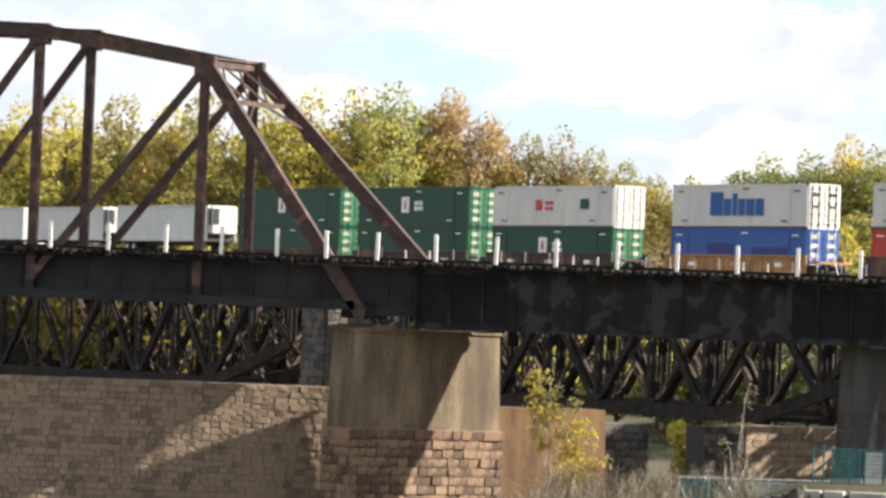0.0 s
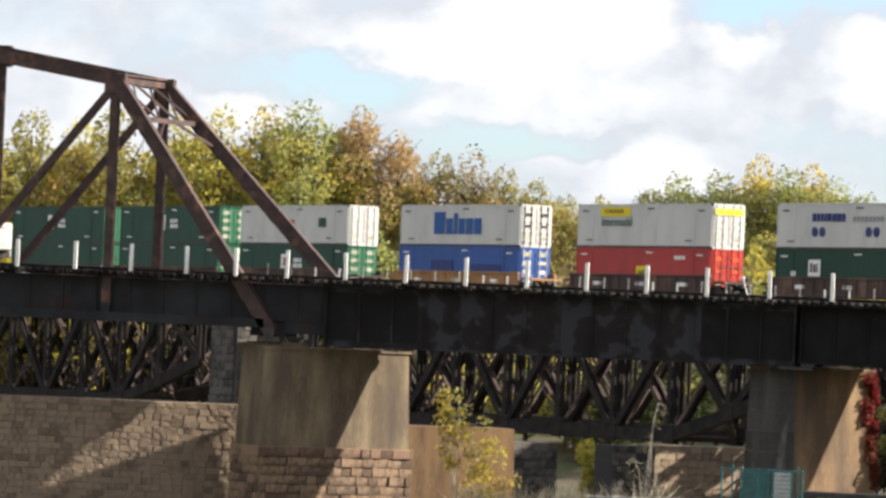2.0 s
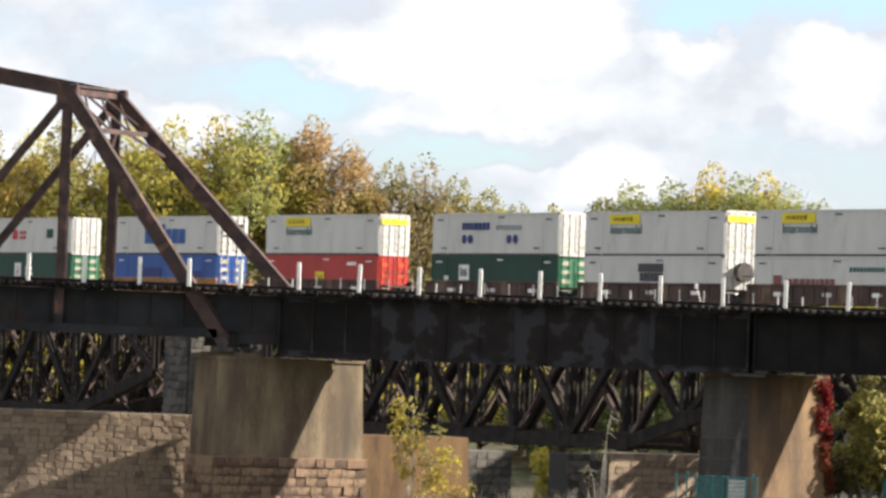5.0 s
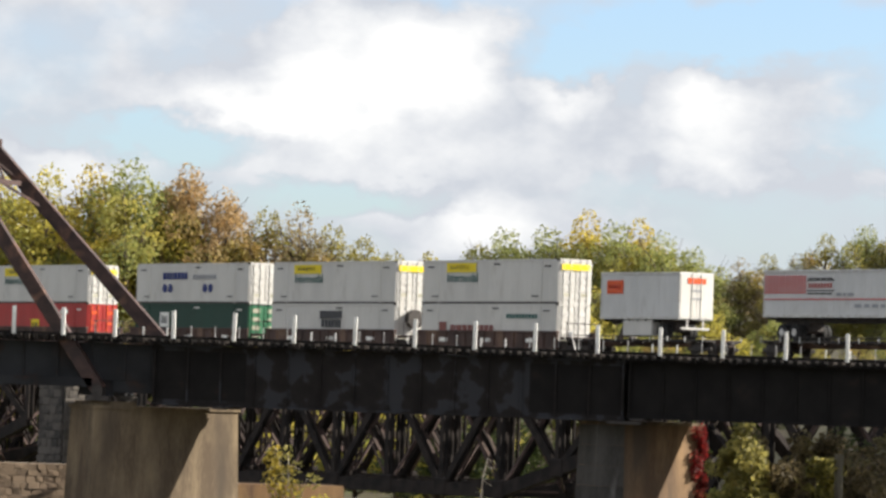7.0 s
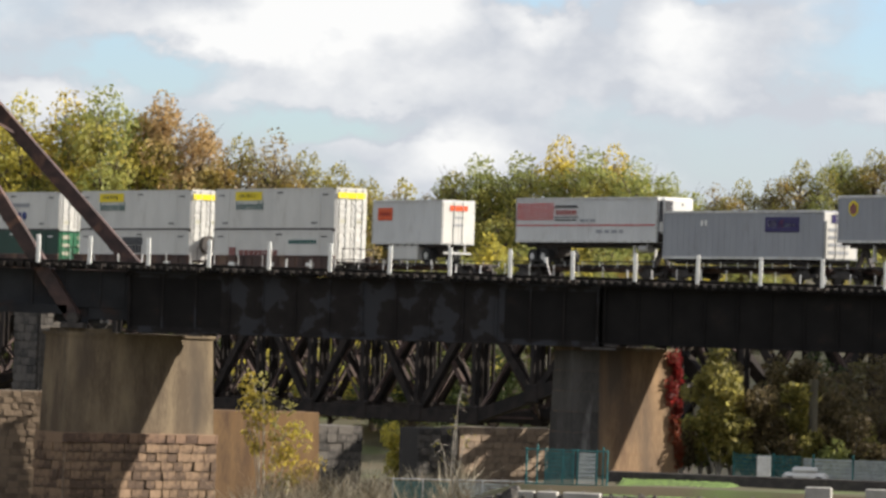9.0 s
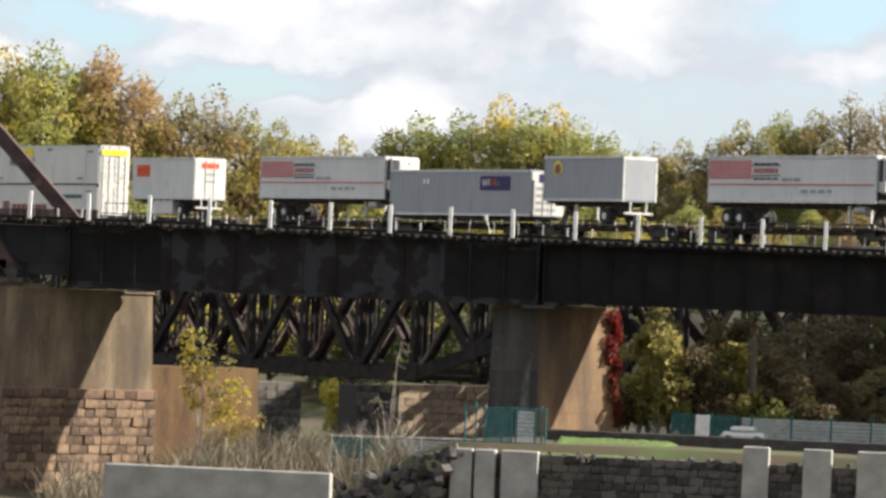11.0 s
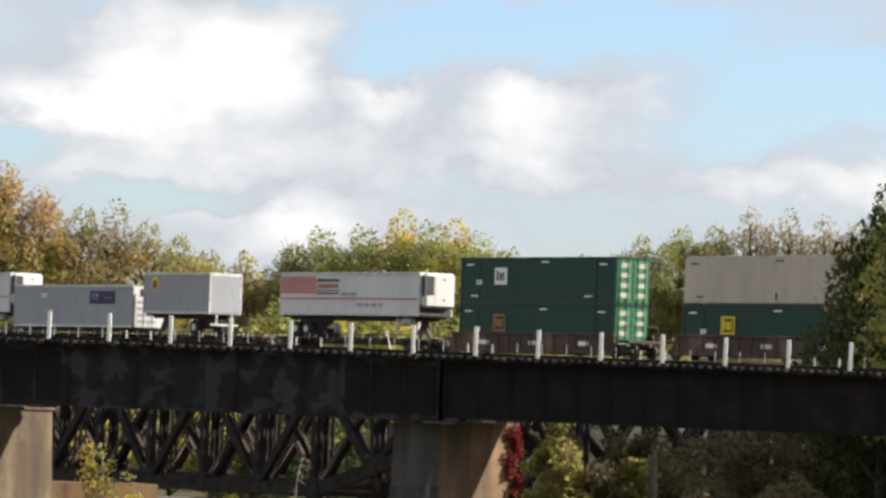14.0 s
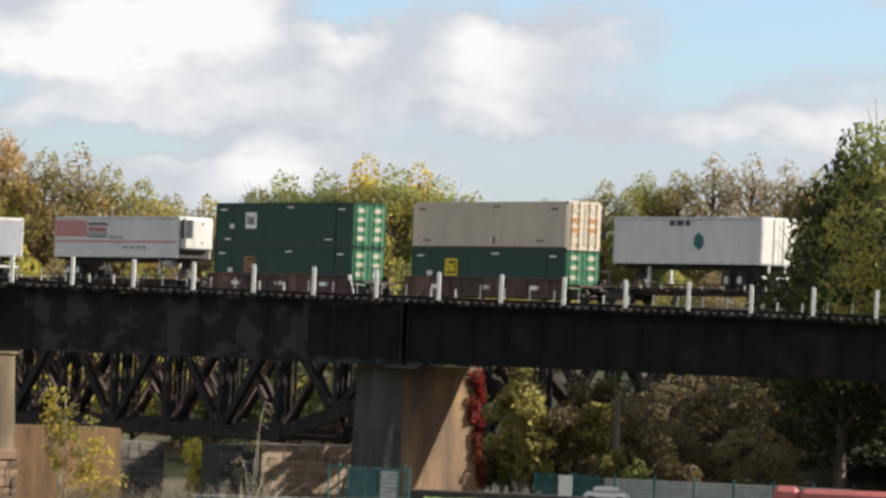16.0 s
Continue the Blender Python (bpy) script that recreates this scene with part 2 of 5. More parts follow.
YELLOW = paint("yellow_sign_paint", (0.80, 0.62, 0.02), 0.9)
ORANGE = paint("orange_sign_paint", (0.66, 0.10, 0.03), 0.9)
NAVY = paint("navy_lettering_paint", (0.02, 0.035, 0.16), 0.9)
INKBLUE = paint("blue_lettering_paint", (0.012, 0.085, 0.30), 0.9)
INKRED = paint("red_lettering_paint", (0.55, 0.06, 0.06), 0.9)
INKDARK = paint("dark_lettering_paint", (0.05, 0.05, 0.055), 0.9)
TEALINK = paint("dark_green_lettering_paint", (0.02, 0.11, 0.10), 0.9)
PURPLE = paint("violet_sign_paint", (0.03, 0.022, 0.10), 0.9)
MAROON = paint("maroon_lettering_paint", (0.22, 0.08, 0.07), 0.9)
GALV = mat("galvanised_bars", (0.62, 0.62, 0.60), (0.42, 0.40, 0.37), rough=0.45, metal=0.3, scale=3)
WELLBROWN = mat("rusty_brown_car_paint", (0.085, 0.046, 0.036), (0.042, 0.025, 0.021), rough=0.7, scale=0.8, stretch=(1, 1, 0.4), c=(0.15, 0.09, 0.06), c_scale=0.7)
WELLTAN = mat("tan_car_paint", (0.42, 0.22, 0.085), (0.26, 0.13, 0.055), rough=0.7, scale=0.8, c=(0.18, 0.10, 0.06), c_scale=0.7)
TYRE = mat("black_tyre_rubber", (0.025, 0.025, 0.025), (0.015, 0.015, 0.015), rough=0.85, scale=4)
IRON = mat("dark_cast_iron", (0.06, 0.05, 0.045), (0.03, 0.026, 0.024), rough=0.7, scale=3)
TEAL = mat("teal_fence_paint", (0.035, 0.17, 0.17), (0.02, 0.11, 0.115), rough=0.5, scale=3)
GATEGREY = mat("grey_mesh_panel", (0.55, 0.59, 0.57), (0.40, 0.44, 0.43), rough=0.6, scale=3)
WOODPOLE = mat("weathered_pole_wood", (0.21, 0.19, 0.14), (0.12, 0.105, 0.08), rough=0.9, scale=2, stretch=(1, 1, 0.2))


# ---- mesh helpers ----
def bbox(bm, a, b, bevel=0.0):
    """A box between two corners added to bm, its edges rounded by bevel."""
    r = bmesh.ops.create_cube(bm, size=1)
    for v in r["verts"]:
        v.co = Vector([(a[i] + b[i]) / 2 + v.co[i] * (b[i] - a[i]) for i in range(3)])
    if bevel:
        es = list({e for v in r["verts"] for e in v.link_edges})
        bmesh.ops.bevel(bm, geom=es, offset=bevel, segments=1, affect="EDGES")
    return bm


def beam(bm, p, q, w, d, up=(0, 0, 1)):
    """A square bar of width w (across) and depth d (along up) from p to q."""
    p, q = Vector(p), Vector(q)
    z = (q - p).normalized()
    x = Vector(up).cross(z)
    x = x.normalized() if x.length > 1e-4 else Vector((1, 0, 0))
    y = z.cross(x)
    r = bmesh.ops.create_cube(bm, size=1)
    for v in r["verts"]:
        c = v.co.copy()
        v.co = (p + q) / 2 + x * c.x * w + y * c.y * d + z * c.z * (q - p).length
    return bm


def channel(bm, p, q, w, d, up=(0, 0, 1), t=0.03):
    """A built-up member: two side plates, a cover plate on top and lacing below."""
    p, q = Vector(p), Vector(q)
    z = (q - p).normalized()
    x = Vector(up).cross(z).normalized()
    y = z.cross(x)
    for sgn in (-1, 1):
        beam(bm, p + x * sgn * (w / 2 - t), q + x * sgn * (w / 2 - t), t * 2, d, up)
    beam(bm, p + y * (d / 2), q + y * (d / 2), w + 0.06, t * 2, up)
    n = max(2, int((q - p).length / (w * 1.1)))
    for i in range(n):
        a, b = p + (q - p) * (i / n), p + (q - p) * ((i + 1) / n)
        s = 1 if i % 2 else -1
        beam(bm, a - y * d / 2 + x * s * w / 2.4, b - y * d / 2 - x * s * w / 2.4, 0.07, 0.03, up)
    return bm


def disc(bm, c, axis, r, depth, seg=16):
    m = Matrix.Translation(c) @ Vector(axis).to_track_quat("Z", "Y").to_matrix().to_4x4()
    bmesh.ops.create_cone(bm, cap_ends=True, segments=seg, radius1=r, radius2=r, depth=depth, matrix=m)
    return bm


def tube(bm, pts, r0, r1, seg=6):
    """A tapered tube through points."""
    n = len(pts)
    for i in range(n - 1):
        a, b = Vector(pts[i]), Vector(pts[i + 1])
        m = Matrix.Translation((a + b) / 2) @ (b - a).to_track_quat("Z", "Y").to_matrix().to_4x4()
        ra, rb = (r0 + (r1 - r0) * k / (n - 1) for k in (i, i + 1))
        bmesh.ops.create_cone(bm, cap_ends=True, segments=seg, radius1=ra, radius2=rb, depth=(b - a).length * 1.03, matrix=m)
    return bm


def mesh_of(name, bm, material):
    me = bpy.data.meshes.new(name)
    bm.to_mesh(me)
    bm.free()
    me.materials.append(material)
    return me


def part(name, bm, material, parent=None, label="", kind=""):
    """One mesh object from a bmesh (or a ready mesh) under a thing or a part."""
    me = bm if isinstance(bm, bpy.types.Mesh) else mesh_of(name, bm, material)
    ob = new(name, me)
    if parent:
        ob.parent = parent
    return tagged(ob, label, kind=kind)


def thing(name, label, category, group="", m=None, kind=""):
    ob = tagged(new(name), label, category, group, kind)
    ob.empty_display_size = 0.3
    if m:
        ob.matrix_world = m
    return ob


def one(name, bm, material, label, category, group="", kind="", m=None):
    ob = tagged(part(name, bm, material), label, category, group, kind)
    if m:
        ob.matrix_world = m
    return ob


def B():
    return bmesh.new()


# ---- ground ----
def smooth(a, b, x):
    t = min(1, max(0, (x - a) / (b - a)))
    return t * t * (3 - 2 * t)


def height(x, y):
    """The height of the ground: a gully under the bridges, a terrace, a wooded bank and far rising land."""
    z = -14.6
    z += 4.0 * smooth(7.5, 14, x - 0.25 * max(0, y)) * smooth(-19.0, -17.4, y) * (1 - smooth(8, 30, y))
    z += 0.5 * (1 - smooth(-22, -9, x + 0.6 * y)) * (1 - smooth(-5, 10, y))
    z += 1.9 * smooth(-3.5, 1.5, x) * smooth(-16, -9, y) * (1 - smooth(0, 8, y)) * (1 - smooth(7.5, 14, x))
    z += 6.5 * smooth(18, 42, x + 0.15 * (y - 10)) * smooth(2, 45, y)
    z += 6.0 * smooth(118, 170, y + 0.7 * x)
    z += 7.0 * smooth(170, 420, y)
    z += 8.0 * (1 - smooth(-245, -80, y))
    z += 25 * smooth(500, 1400, abs(x) + abs(y))
    return z + 0.25 * noise.noise((x * 0.12, y * 0.12, 0)) + 0.5 * noise.noise((x * 0.03, y * 0.03, 5))


def make_ground():
    def axis(near, step, far):
        c = list(np.arange(-near, near + 0.1, step))
        g, out = near, []
        while g < far:
            g *= 1.25
            out.append(g)
        return [-v for v in reversed(out)] + c + out
    xs, ys = axis(70, 2.0, 2600), axis(130, 1.3, 2600)
    verts = [(x, y, height(x, y)) for y in ys for x in xs]
    n = len(xs)
    faces = [(j * n + i, j * n + i + 1, (j + 1) * n + i + 1, (j + 1) * n + i) for j in range(len(ys) - 1) for i in range(n - 1)]
    me = bpy.data.meshes.new("ground")
    me.from_pydata(verts, [], faces)
    me.materials.append(GROUND)
    me.shade_smooth()
    tagged(new("ground", me), "grassy brown earth of a gully and banks below two railway bridges", "ground", kind="structure")


make_ground()


# ---- the near bridge ----
SKEW = Vector((0.743, 0.669, 0))
BACK = Vector((-0.669, 0.743, 0))
WIDE = 4.9
GIRDERS = 4.0
XS = [-19.35 - 8.78 * i for i in range(6)]
SPAN_L, SPAN_R = -71.9, 46.0


def top_z(i):
    return (8.95, 10.4, 10.6, 10.6, 10.4, 8.95)[i]


def make_truss():
    t = thing("truss_span", "rust-brown riveted steel through truss with inclined end posts", "truss bridge")
    lo = -2.4
    for y, sh, end in ((0.0, 0.0, 8.6), (WIDE, 1.36, 11.86)):
        x = [v + sh for v in XS]
        for i in range(5):
            bm = channel(B(), (x[i] + 0.1, y, top_z(i)), (x[i + 1] - 0.1, y, top_z(i + 1)), 0.62, 0.62)
            part("top_chord", bm, STEEL, t)
        for i in range(6):
            bm = B()
            for s in (-0.17, 0.17):
                beam(bm, (x[i], y + s, lo), (x[i], y + s, top_z(i)), 0.07, 0.46, (1, 0, 0))
            for k in range(14):
                z0 = lo + (top_z(i) - lo) * k / 14
                z1 = lo + (top_z(i) - lo) * (k + 1) / 14
                beam(bm, (x[i] - 0.15, y + (0.17 if k % 2 else -0.17), z0), (x[i] - 0.15, y + (-0.17 if k % 2 else 0.17), z1), 0.03, 0.08, (0, 1, 0))
            part("vertical_post", bm, STEEL, t)
        for a, b in ((0, 1), (1, 2), (5, 4), (4, 3)):
            for s in (-0.2, 0.2):
                bm = beam(B(), (x[a], y + s, top_z(a) - 0.2), (x[b], y + s, lo + 0.1), 0.07, 0.36)
                part("diagonal", bm, STEEL, t)
        for a, sgn, px in ((0, 1, x[0] + end), (5, -1, x[5] - end)):
            part("end_post", channel(B(), (x[a], y, top_z(a)), (px, y, -3.45), 0.66, 0.66), STEEL, t)
            bm = disc(B(), (px, y, -3.5), (0, 1, 0), 0.3, 0.9)
            bbox(bm, (px - 0.6, y - 0.45, -4.0), (px + 0.6, y + 0.45, -3.72), 0.03)
            part("bearing_shoe", bm, IRON, t)
        bm = B()
        for s in (-0.28, 0.28):
            beam(bm, (x[0] + end - 0.3, y + s, -3.07), (x[5] - end + 0.3, y + s, -3.07), 0.1, 0.46)
        part("bottom_chord", bm, FLOORBEAM, t)
        for i in range(6):
            bm = bbox(B(), (x[i] - 0.55, y - 0.27, top_z(i) - 0.75), (x[i] + 0.55, y + 0.27, top_z(i) + 0.36), 0.05)
            part("gusset_plate", bm, STEEL, t)
    for i in range(6):
        a, b = Vector((XS[i], 0, top_z(i))), Vector((XS[i] + 1.36, WIDE, top_z(i)))
        part("top_strut", beam(B(), a, b, 0.4, 0.3), STEEL, t)
        if i < 5:
            for p, q in (((XS[i], 0, top_z(i)), (XS[i + 1] + 1.36, WIDE, top_z(i + 1))), ((XS[i] + 1.36, WIDE, top_z(i)), (XS[i + 1], 0, top_z(i + 1)))):
                part("lateral_brace", beam(B(), p, q, 0.12, 0.12), STEEL, t)
    # portal frames between the end posts
    for a, sg, e0, e1 in ((0, 1, 8.6, 11.86), (5, -1, 8.6, 11.86)):
        h0, h1 = Vector((XS[a], 0, 8.95)), Vector((XS[a] + 1.36, WIDE, 8.95))
        b0, b1 = Vector((XS[a] + sg * e0, 0, -3.45)), Vector((XS[a] + 1.36 + sg * e1, WIDE, -3.45))
        f = 0.155
        c0, c1 = h0.lerp(b0, f), h1.lerp(b1, f)
        part("portal_strut", beam(B(), h0 + Vector((0, 0, 0.3)), h1 + Vector((0, 0, 0.3)), 0.5, 0.12), STEEL, t)
        part("portal_strut", beam(B(), c0, c1, 0.2, 0.25), STEEL, t)
        for k in range(3):
            u, v = k / 3, (k + 1) / 3
            part("portal_brace", beam(B(), h0.lerp(h1, u), c0.lerp(c1, v), 0.08, 0.12), STEEL, t)
            part("portal_brace", beam(B(), c0.lerp(c1, u), h0.lerp(h1, v), 0.08, 0.12), STEEL, t)
        for p, q in ((c0, b0), (c1, b1)):
            o = c1 if p == c0 else c0
            part("knee_brace", beam(B(), p.lerp(q, 0.13), p.lerp(o, 0.42), 0.1, 0.14), STEEL, t)
    # the floor between the trusses
    for y in (0.45, WIDE - 0.45):
        part("stringer", bbox(B(), (SPAN_L, y - 0.12, -2.95), (-8.2, y + 0.12, -1.06), 0.02), FLOORBEAM, t)
    for i in range(6):
        bm = bbox(B(), (XS[i] - 0.2, -0.2, -3.25), (XS[i] + 0.2, WIDE + 0.2, -1.3), 0.02)
        part("floor_beam", bm, FLOORBEAM, t)
    angle = mesh_of("stiffener", bbox(B(), (-0.04, 0.25, -2.9), (0.04, 0.33, -1.1)), FLOORBEAM)
    for i in range(36):
        part("stiffener", angle, FLOORBEAM, t).location = (-9.5 - i * 1.75, 0, 0)
    # the end cross girder over the pier
    part("end_floor_beam", bbox(B(), (-11.9, 0.5, -3.72), (-10.1, WIDE + 0.6, -1.3), 0.02), FLOORBEAM, t)
    part("end_bracket", bbox(B(), (-10.1, 0.35, -3.55), (-8.05, 0.45, -1.3), 0.02), FLOORBEAM, t)


make_truss()


def make_girder(x0, x1, bottom, material, label, skip=0.0):
    t = thing("plate_girder_span", label, "girder bridge", "girder spans of the bridge")
    for y in (0.0, GIRDERS):
        if y:
            x0 += skip
        k = max(1, round((x1 - x0) / 4.86))
        for i in range(k):
            a, b = (x0 + (x1 - x0) * j / k for j in (i, i + 1))
            m = GIRDER_BARE if a > 7.5 or a < -6 else material
            part("web_plate", bbox(B(), (a, y - 0.025, bottom + 0.08), (b - 0.006, y + 0.025, -1.1)), m, t)
        for z, h in ((-1.08, 0.12), (bottom + 0.06, 0.12)):
            bm = bbox(B(), (x0, y - 0.28, z - h / 2), (x1, y + 0.28, z + h / 2), 0.015)
            bbox(bm, (x0, y - 0.06, z - 0.25 if z > -2 else z), (x1, y + 0.06, z if z > -2 else z + 0.25))
            part("flange", bm, material, t)
        n = int((x1 - x0) / 1.62)
        for i in range(n + 1):
            x = x0 + 0.1 + (x1 - x0 - 0.2) * i / n
            w = 0.24 if i in (0, n) else 0.13
            part("stiffener", bbox(B(), (x - 0.05, y - w, bottom + 0.15), (x + 0.05, y + w, -1.14), 0.01), material, t)
    n = int((x1 - x0) / 5)
    for i in range(n + 1):
        x = x0 + 0.4 + (x1 - x0 - 0.8) * i / n
        bm = beam(B(), (x, 0.1, -1.4), (x, GIRDERS - 0.1, bottom + 0.3), 0.1, 0.1)
        beam(bm, (x, 0.1, bottom + 0.3), (x, GIRDERS - 0.1, -1.4), 0.1, 0.1)
        part("cross_frame", bm, BLACKSTEEL, t)
    for x in (x0 + 0.5, x1 - 0.5):
        for y in (0, GIRDERS):
            part("bearing", bbox(B(), (x - 0.35, y - 0.35, bottom - 0.12), (x + 0.35, y + 0.35, bottom), 0.03), IRON, t)


make_girder(-8.0, 15.93, -4.08, GIRDER, "black plate girder span with peeling grey paint and stiffeners", 3.0)
make_girder(16.07, SPAN_R, -3.9, GIRDER_BARE, "black plate girder span with worn dark paint")


def make_deck():
    me = mesh_of("tie", bbox(B(), (-0.12, -0.75, -0.13), (0.12, 4.5, 0.13), 0.015), TIE)
    deck = tagged(thing("open_deck", "weathered dark timber ties on the bridge", "bridge deck"))
    rng = random.Random(4)
    x = -33.0
    while x < SPAN_R:
        ob = part("tie", me, TIE, deck)
        ob.location = (x, rng.uniform(-0.22, 0.14), -0.87 + rng.uniform(-0.03, 0.025))
        x += 0.42 + rng.uniform(-0.03, 0.03)
    far = B()
    x = -33.42
    while x > SPAN_L:
        bbox(far, (x - 0.12, -0.75, -1.0), (x + 0.12, 4.5, -0.74))
        x -= 0.42
    part("far_ties", far, TIE, deck, kind="stuff")
    for y in (-0.45, 4.2):
        part("guard_timber", bbox(B(), (SPAN_L, y - 0.1, -0.74), (SPAN_R, y + 0.1, -0.58), 0.01), TIE, deck)
    for y in (1.16, 2.6):
        bm = bbox(B(), (SPAN_L, y - 0.07, -0.74), (SPAN_R, y + 0.07, -0.72))
        bbox(bm, (SPAN_L, y - 0.012, -0.72), (SPAN_R, y + 0.012, -0.60))
        bbox(bm, (SPAN_L, y - 0.035, -0.61), (SPAN_R, y + 0.035, -0.565), 0.008)
        part("rail", bm, RAILSTEEL, deck)


make_deck()


def make_posts():
    bm = bbox(B(), (-0.095, -0.06, 0), (0.095, 0.06, 1.4), 0.012)
    me = mesh_of("marker_post", bm, POST)
    xs = [-36.2, -33.1, -30.0, -27.0, -23.95, -20.91, -18.0, -15.1, -12.55, -9.91, -6.89, -3.81, -0.75, 2.35, 5.37, 8.4, 11.42, 14.56, 17.67, 20.77, 23.89, 26.95, 30.05, 33.15, 36.2, 39.3, 42.4]
    rng = random.Random(8)
    for x in xs:
        ob = tagged(new("marker_post", me), "slim white-painted upright post along the bridge deck edge", "post", "posts along the deck")
        ob.matrix_world = pose(x, -0.62, -0.74, rng.uniform(-1, 1), rng.uniform(-1.2, 1.2), 0)
    bm = bbox(B(), (-0.04, -0.03, 0), (0.04, 0.03, 0.62), 0.008)
    me = mesh_of("short_post", bm, POST)
    grey = mesh_of("short_post", bbox(B(), (-0.025, -0.02, 0), (0.025, 0.02, 0.75), 0.005), GALV)
    for i in range(44):
        x = -12 + i * 1.25
        lit = i % 7 in (2, 3)
        ob = tagged(new("short_post", me if lit else grey), "short pale stake on the far deck edge" if lit else "thin grey metal stake on the far deck edge", "stake", "stakes on the far deck edge")
        ob.matrix_world = pose(x, 4.42, -0.74)
    # a leaning white rod on the near deck edge
    bm = tube(B(), [(0, 0, 0), (-0.25, 0, 0.85)], 0.03, 0.025)
    bbox(bm, (-0.40, -0.03, 0.85), (-0.22, 0.03, 1.12), 0.02)
    one("leaning_rod", bm, POST, "leaning white rod with a small plate on the deck edge", "rod", m=pose(12.9, 4.35, -0.74))


make_posts()


# ---- piers and walls ----
def quad_block(bm, corner, a, b, z0, z1, batter=0.0, way=SKEW):
    """A block with its near corner at corner, a along SKEW and b along BACK, wider at the foot by batter."""
    c = Vector((corner[0], corner[1], 0))
    back = Vector((-way.y, way.x, 0))
    vs = []
    for z, g in ((z0, batter), (z1, 0.0)):
        for i, j in ((0, 0), (1, 0), (1, 1), (0, 1)):
            p = c + way * (a * i + (g if i else -g)) + back * (b * j + (g if j else -g))
            vs.append(bm.verts.new((p.x, p.y, z)))
    for f in ((3, 2, 1, 0), (4, 5, 6, 7), (0, 1, 5, 4), (1, 2, 6, 5), (2, 3, 7, 6), (3, 0, 4, 7)):
        bm.faces.new([vs[i] for i in f])
    return bm


def stones(parent, origin, along, normal, length, z0, z1, course, width, material, seed, name="stone", limit=300, lean=0.0, jitter=1.2, proud=0.07):
    """Courses of single stones proud of a wall face."""
    rng = random.Random(seed)
    shapes = []
    for k in range(10):
        bm = bbox(B(), (-0.5, -0.5, -0.5), (0.5, 0.5, 0.5), 0.0)
        bmesh.ops.bevel(bm, geom=bm.edges[:], offset=0.05, segments=1, affect="EDGES")
        for v in bm.verts:
            v.co += Vector((rng.uniform(-0.03, 0.03), rng.uniform(-0.08, 0.08), rng.uniform(-0.04, 0.04)))
        shapes.append(mesh_of(name, bm, material))
    rot = Matrix((along, -normal, Vector((0, 0, 1)))).transposed().to_4x4()
    rows, made, z = int((z1 - z0) / course), 0, z0
    h = (z1 - z0) / rows
    cells = []
    for r in range(rows):
        x = -rng.uniform(0, width * 0.6)
        while x < length:
            w = width * rng.uniform(0.65, 1.4)
            a, b = max(0.0, x), min(length, x + w)
            if b - a > 0.12:
                cells.append((a, b, z))
            x += w
        z += h
    cells.sort(key=lambda c: (-c[2], -c[0]))
    verts, faces = [], []
    for k, (a, b, z) in enumerate(cells):
        p = Vector(origin) + along * ((a + b) / 2) + normal * (rng.uniform(-0.01, proud) + lean * (z1 - z - h / 2))
        j = pose(0, 0, 0, rng.uniform(-jitter, jitter), rng.uniform(-jitter, jitter), rng.uniform(-jitter, jitter))
        m = Matrix.Translation((p.x, p.y, z + h / 2)) @ rot @ j @ Matrix.Diagonal((b - a - 0.02, 0.22, h - 0.02, 1))
        me = rng.choice(shapes)
        if k < limit:
            part(name, me, material, parent).matrix_world = m
        else:
            n = len(verts)
            verts += [tuple(m @ v.co) for v in me.vertices]
            faces += [tuple(n + i for i in f.vertices) for f in me.polygons]
    if verts:
        me = bpy.data.meshes.new("far_stones")
        me.from_pydata(verts, [], faces)
        me.materials.append(material)
        part("far_stones", me, material, parent, kind="stuff")


OUT = -BACK
LEFT = -SKEW


def make_pier_one():
    c = (-10.86, -0.35)
    p = thing("bridge_pier", "tan concrete bridge pier on a coursed stone base", "bridge pier")
    part("shaft", quad_block(B(), c, 8.45, 2.4, -9.25, -4.35, 0.14), CONCRETE, p, "tan stained concrete shaft")
    bm = quad_block(B(), Vector((*c, 0)) - SKEW * 0.1 - BACK * 0.1, 8.65, 2.6, -4.35, -4.2)
    part("cap", bm, CONCRETE, p, "thin pale concrete cap")
    for k in range(4):
        z = -5.2 - k * 1.0
        g = 0.14 * (-4.35 - z) / 4.9 + 0.006
        part("pour_joint", quad_block(B(), Vector((*c, 0)) - SKEW * g - BACK * g, 8.45 + 2 * g, 2.4 + 2 * g, z, z + 0.03), CONCRETE, p, "thin raised pour line")
    part("string_course", quad_block(B(), Vector((*c, 0)) - SKEW * 0.3 - BACK * 0.3, 9.05, 3.0, -9.75, -9.25), STONE, p, "projecting red-brown stone course")
    e = Vector((*c, 0)) - SKEW * 0.36 - BACK * 0.3
    stones(p, e, SKEW, OUT, 9.1, -9.73, -9.27, 0.46, 0.8, STONE_RED, 6, name="course_stone", jitter=0.6)
    f = Vector((*c, 0)) - SKEW * 0.22 - BACK * 0.22
    part("core", quad_block(B(), f, 8.9, 2.85, -16, -9.75, 0.1), MORTAR, p, "recessed mortar core")
    stones(p, f, SKEW, OUT, 8.9, -15.3, -9.75, 0.43, 0.62, STONE, 3, jitter=3.0, proud=0.1)
    stones(p, f + BACK * 2.85, -BACK, LEFT, 2.85, -15.3, -9.75, 0.43, 0.62, STONE, 5, limit=60, jitter=3.0, proud=0.1)
    part("bearing_pedestal", quad_block(B(), Vector((*c, 0)) + SKEW * 0.1 + BACK * 0.1, 2.4, 2.1, -4.2, -4.0), CONCRETE, p, "low pale concrete pedestal under the bearing")


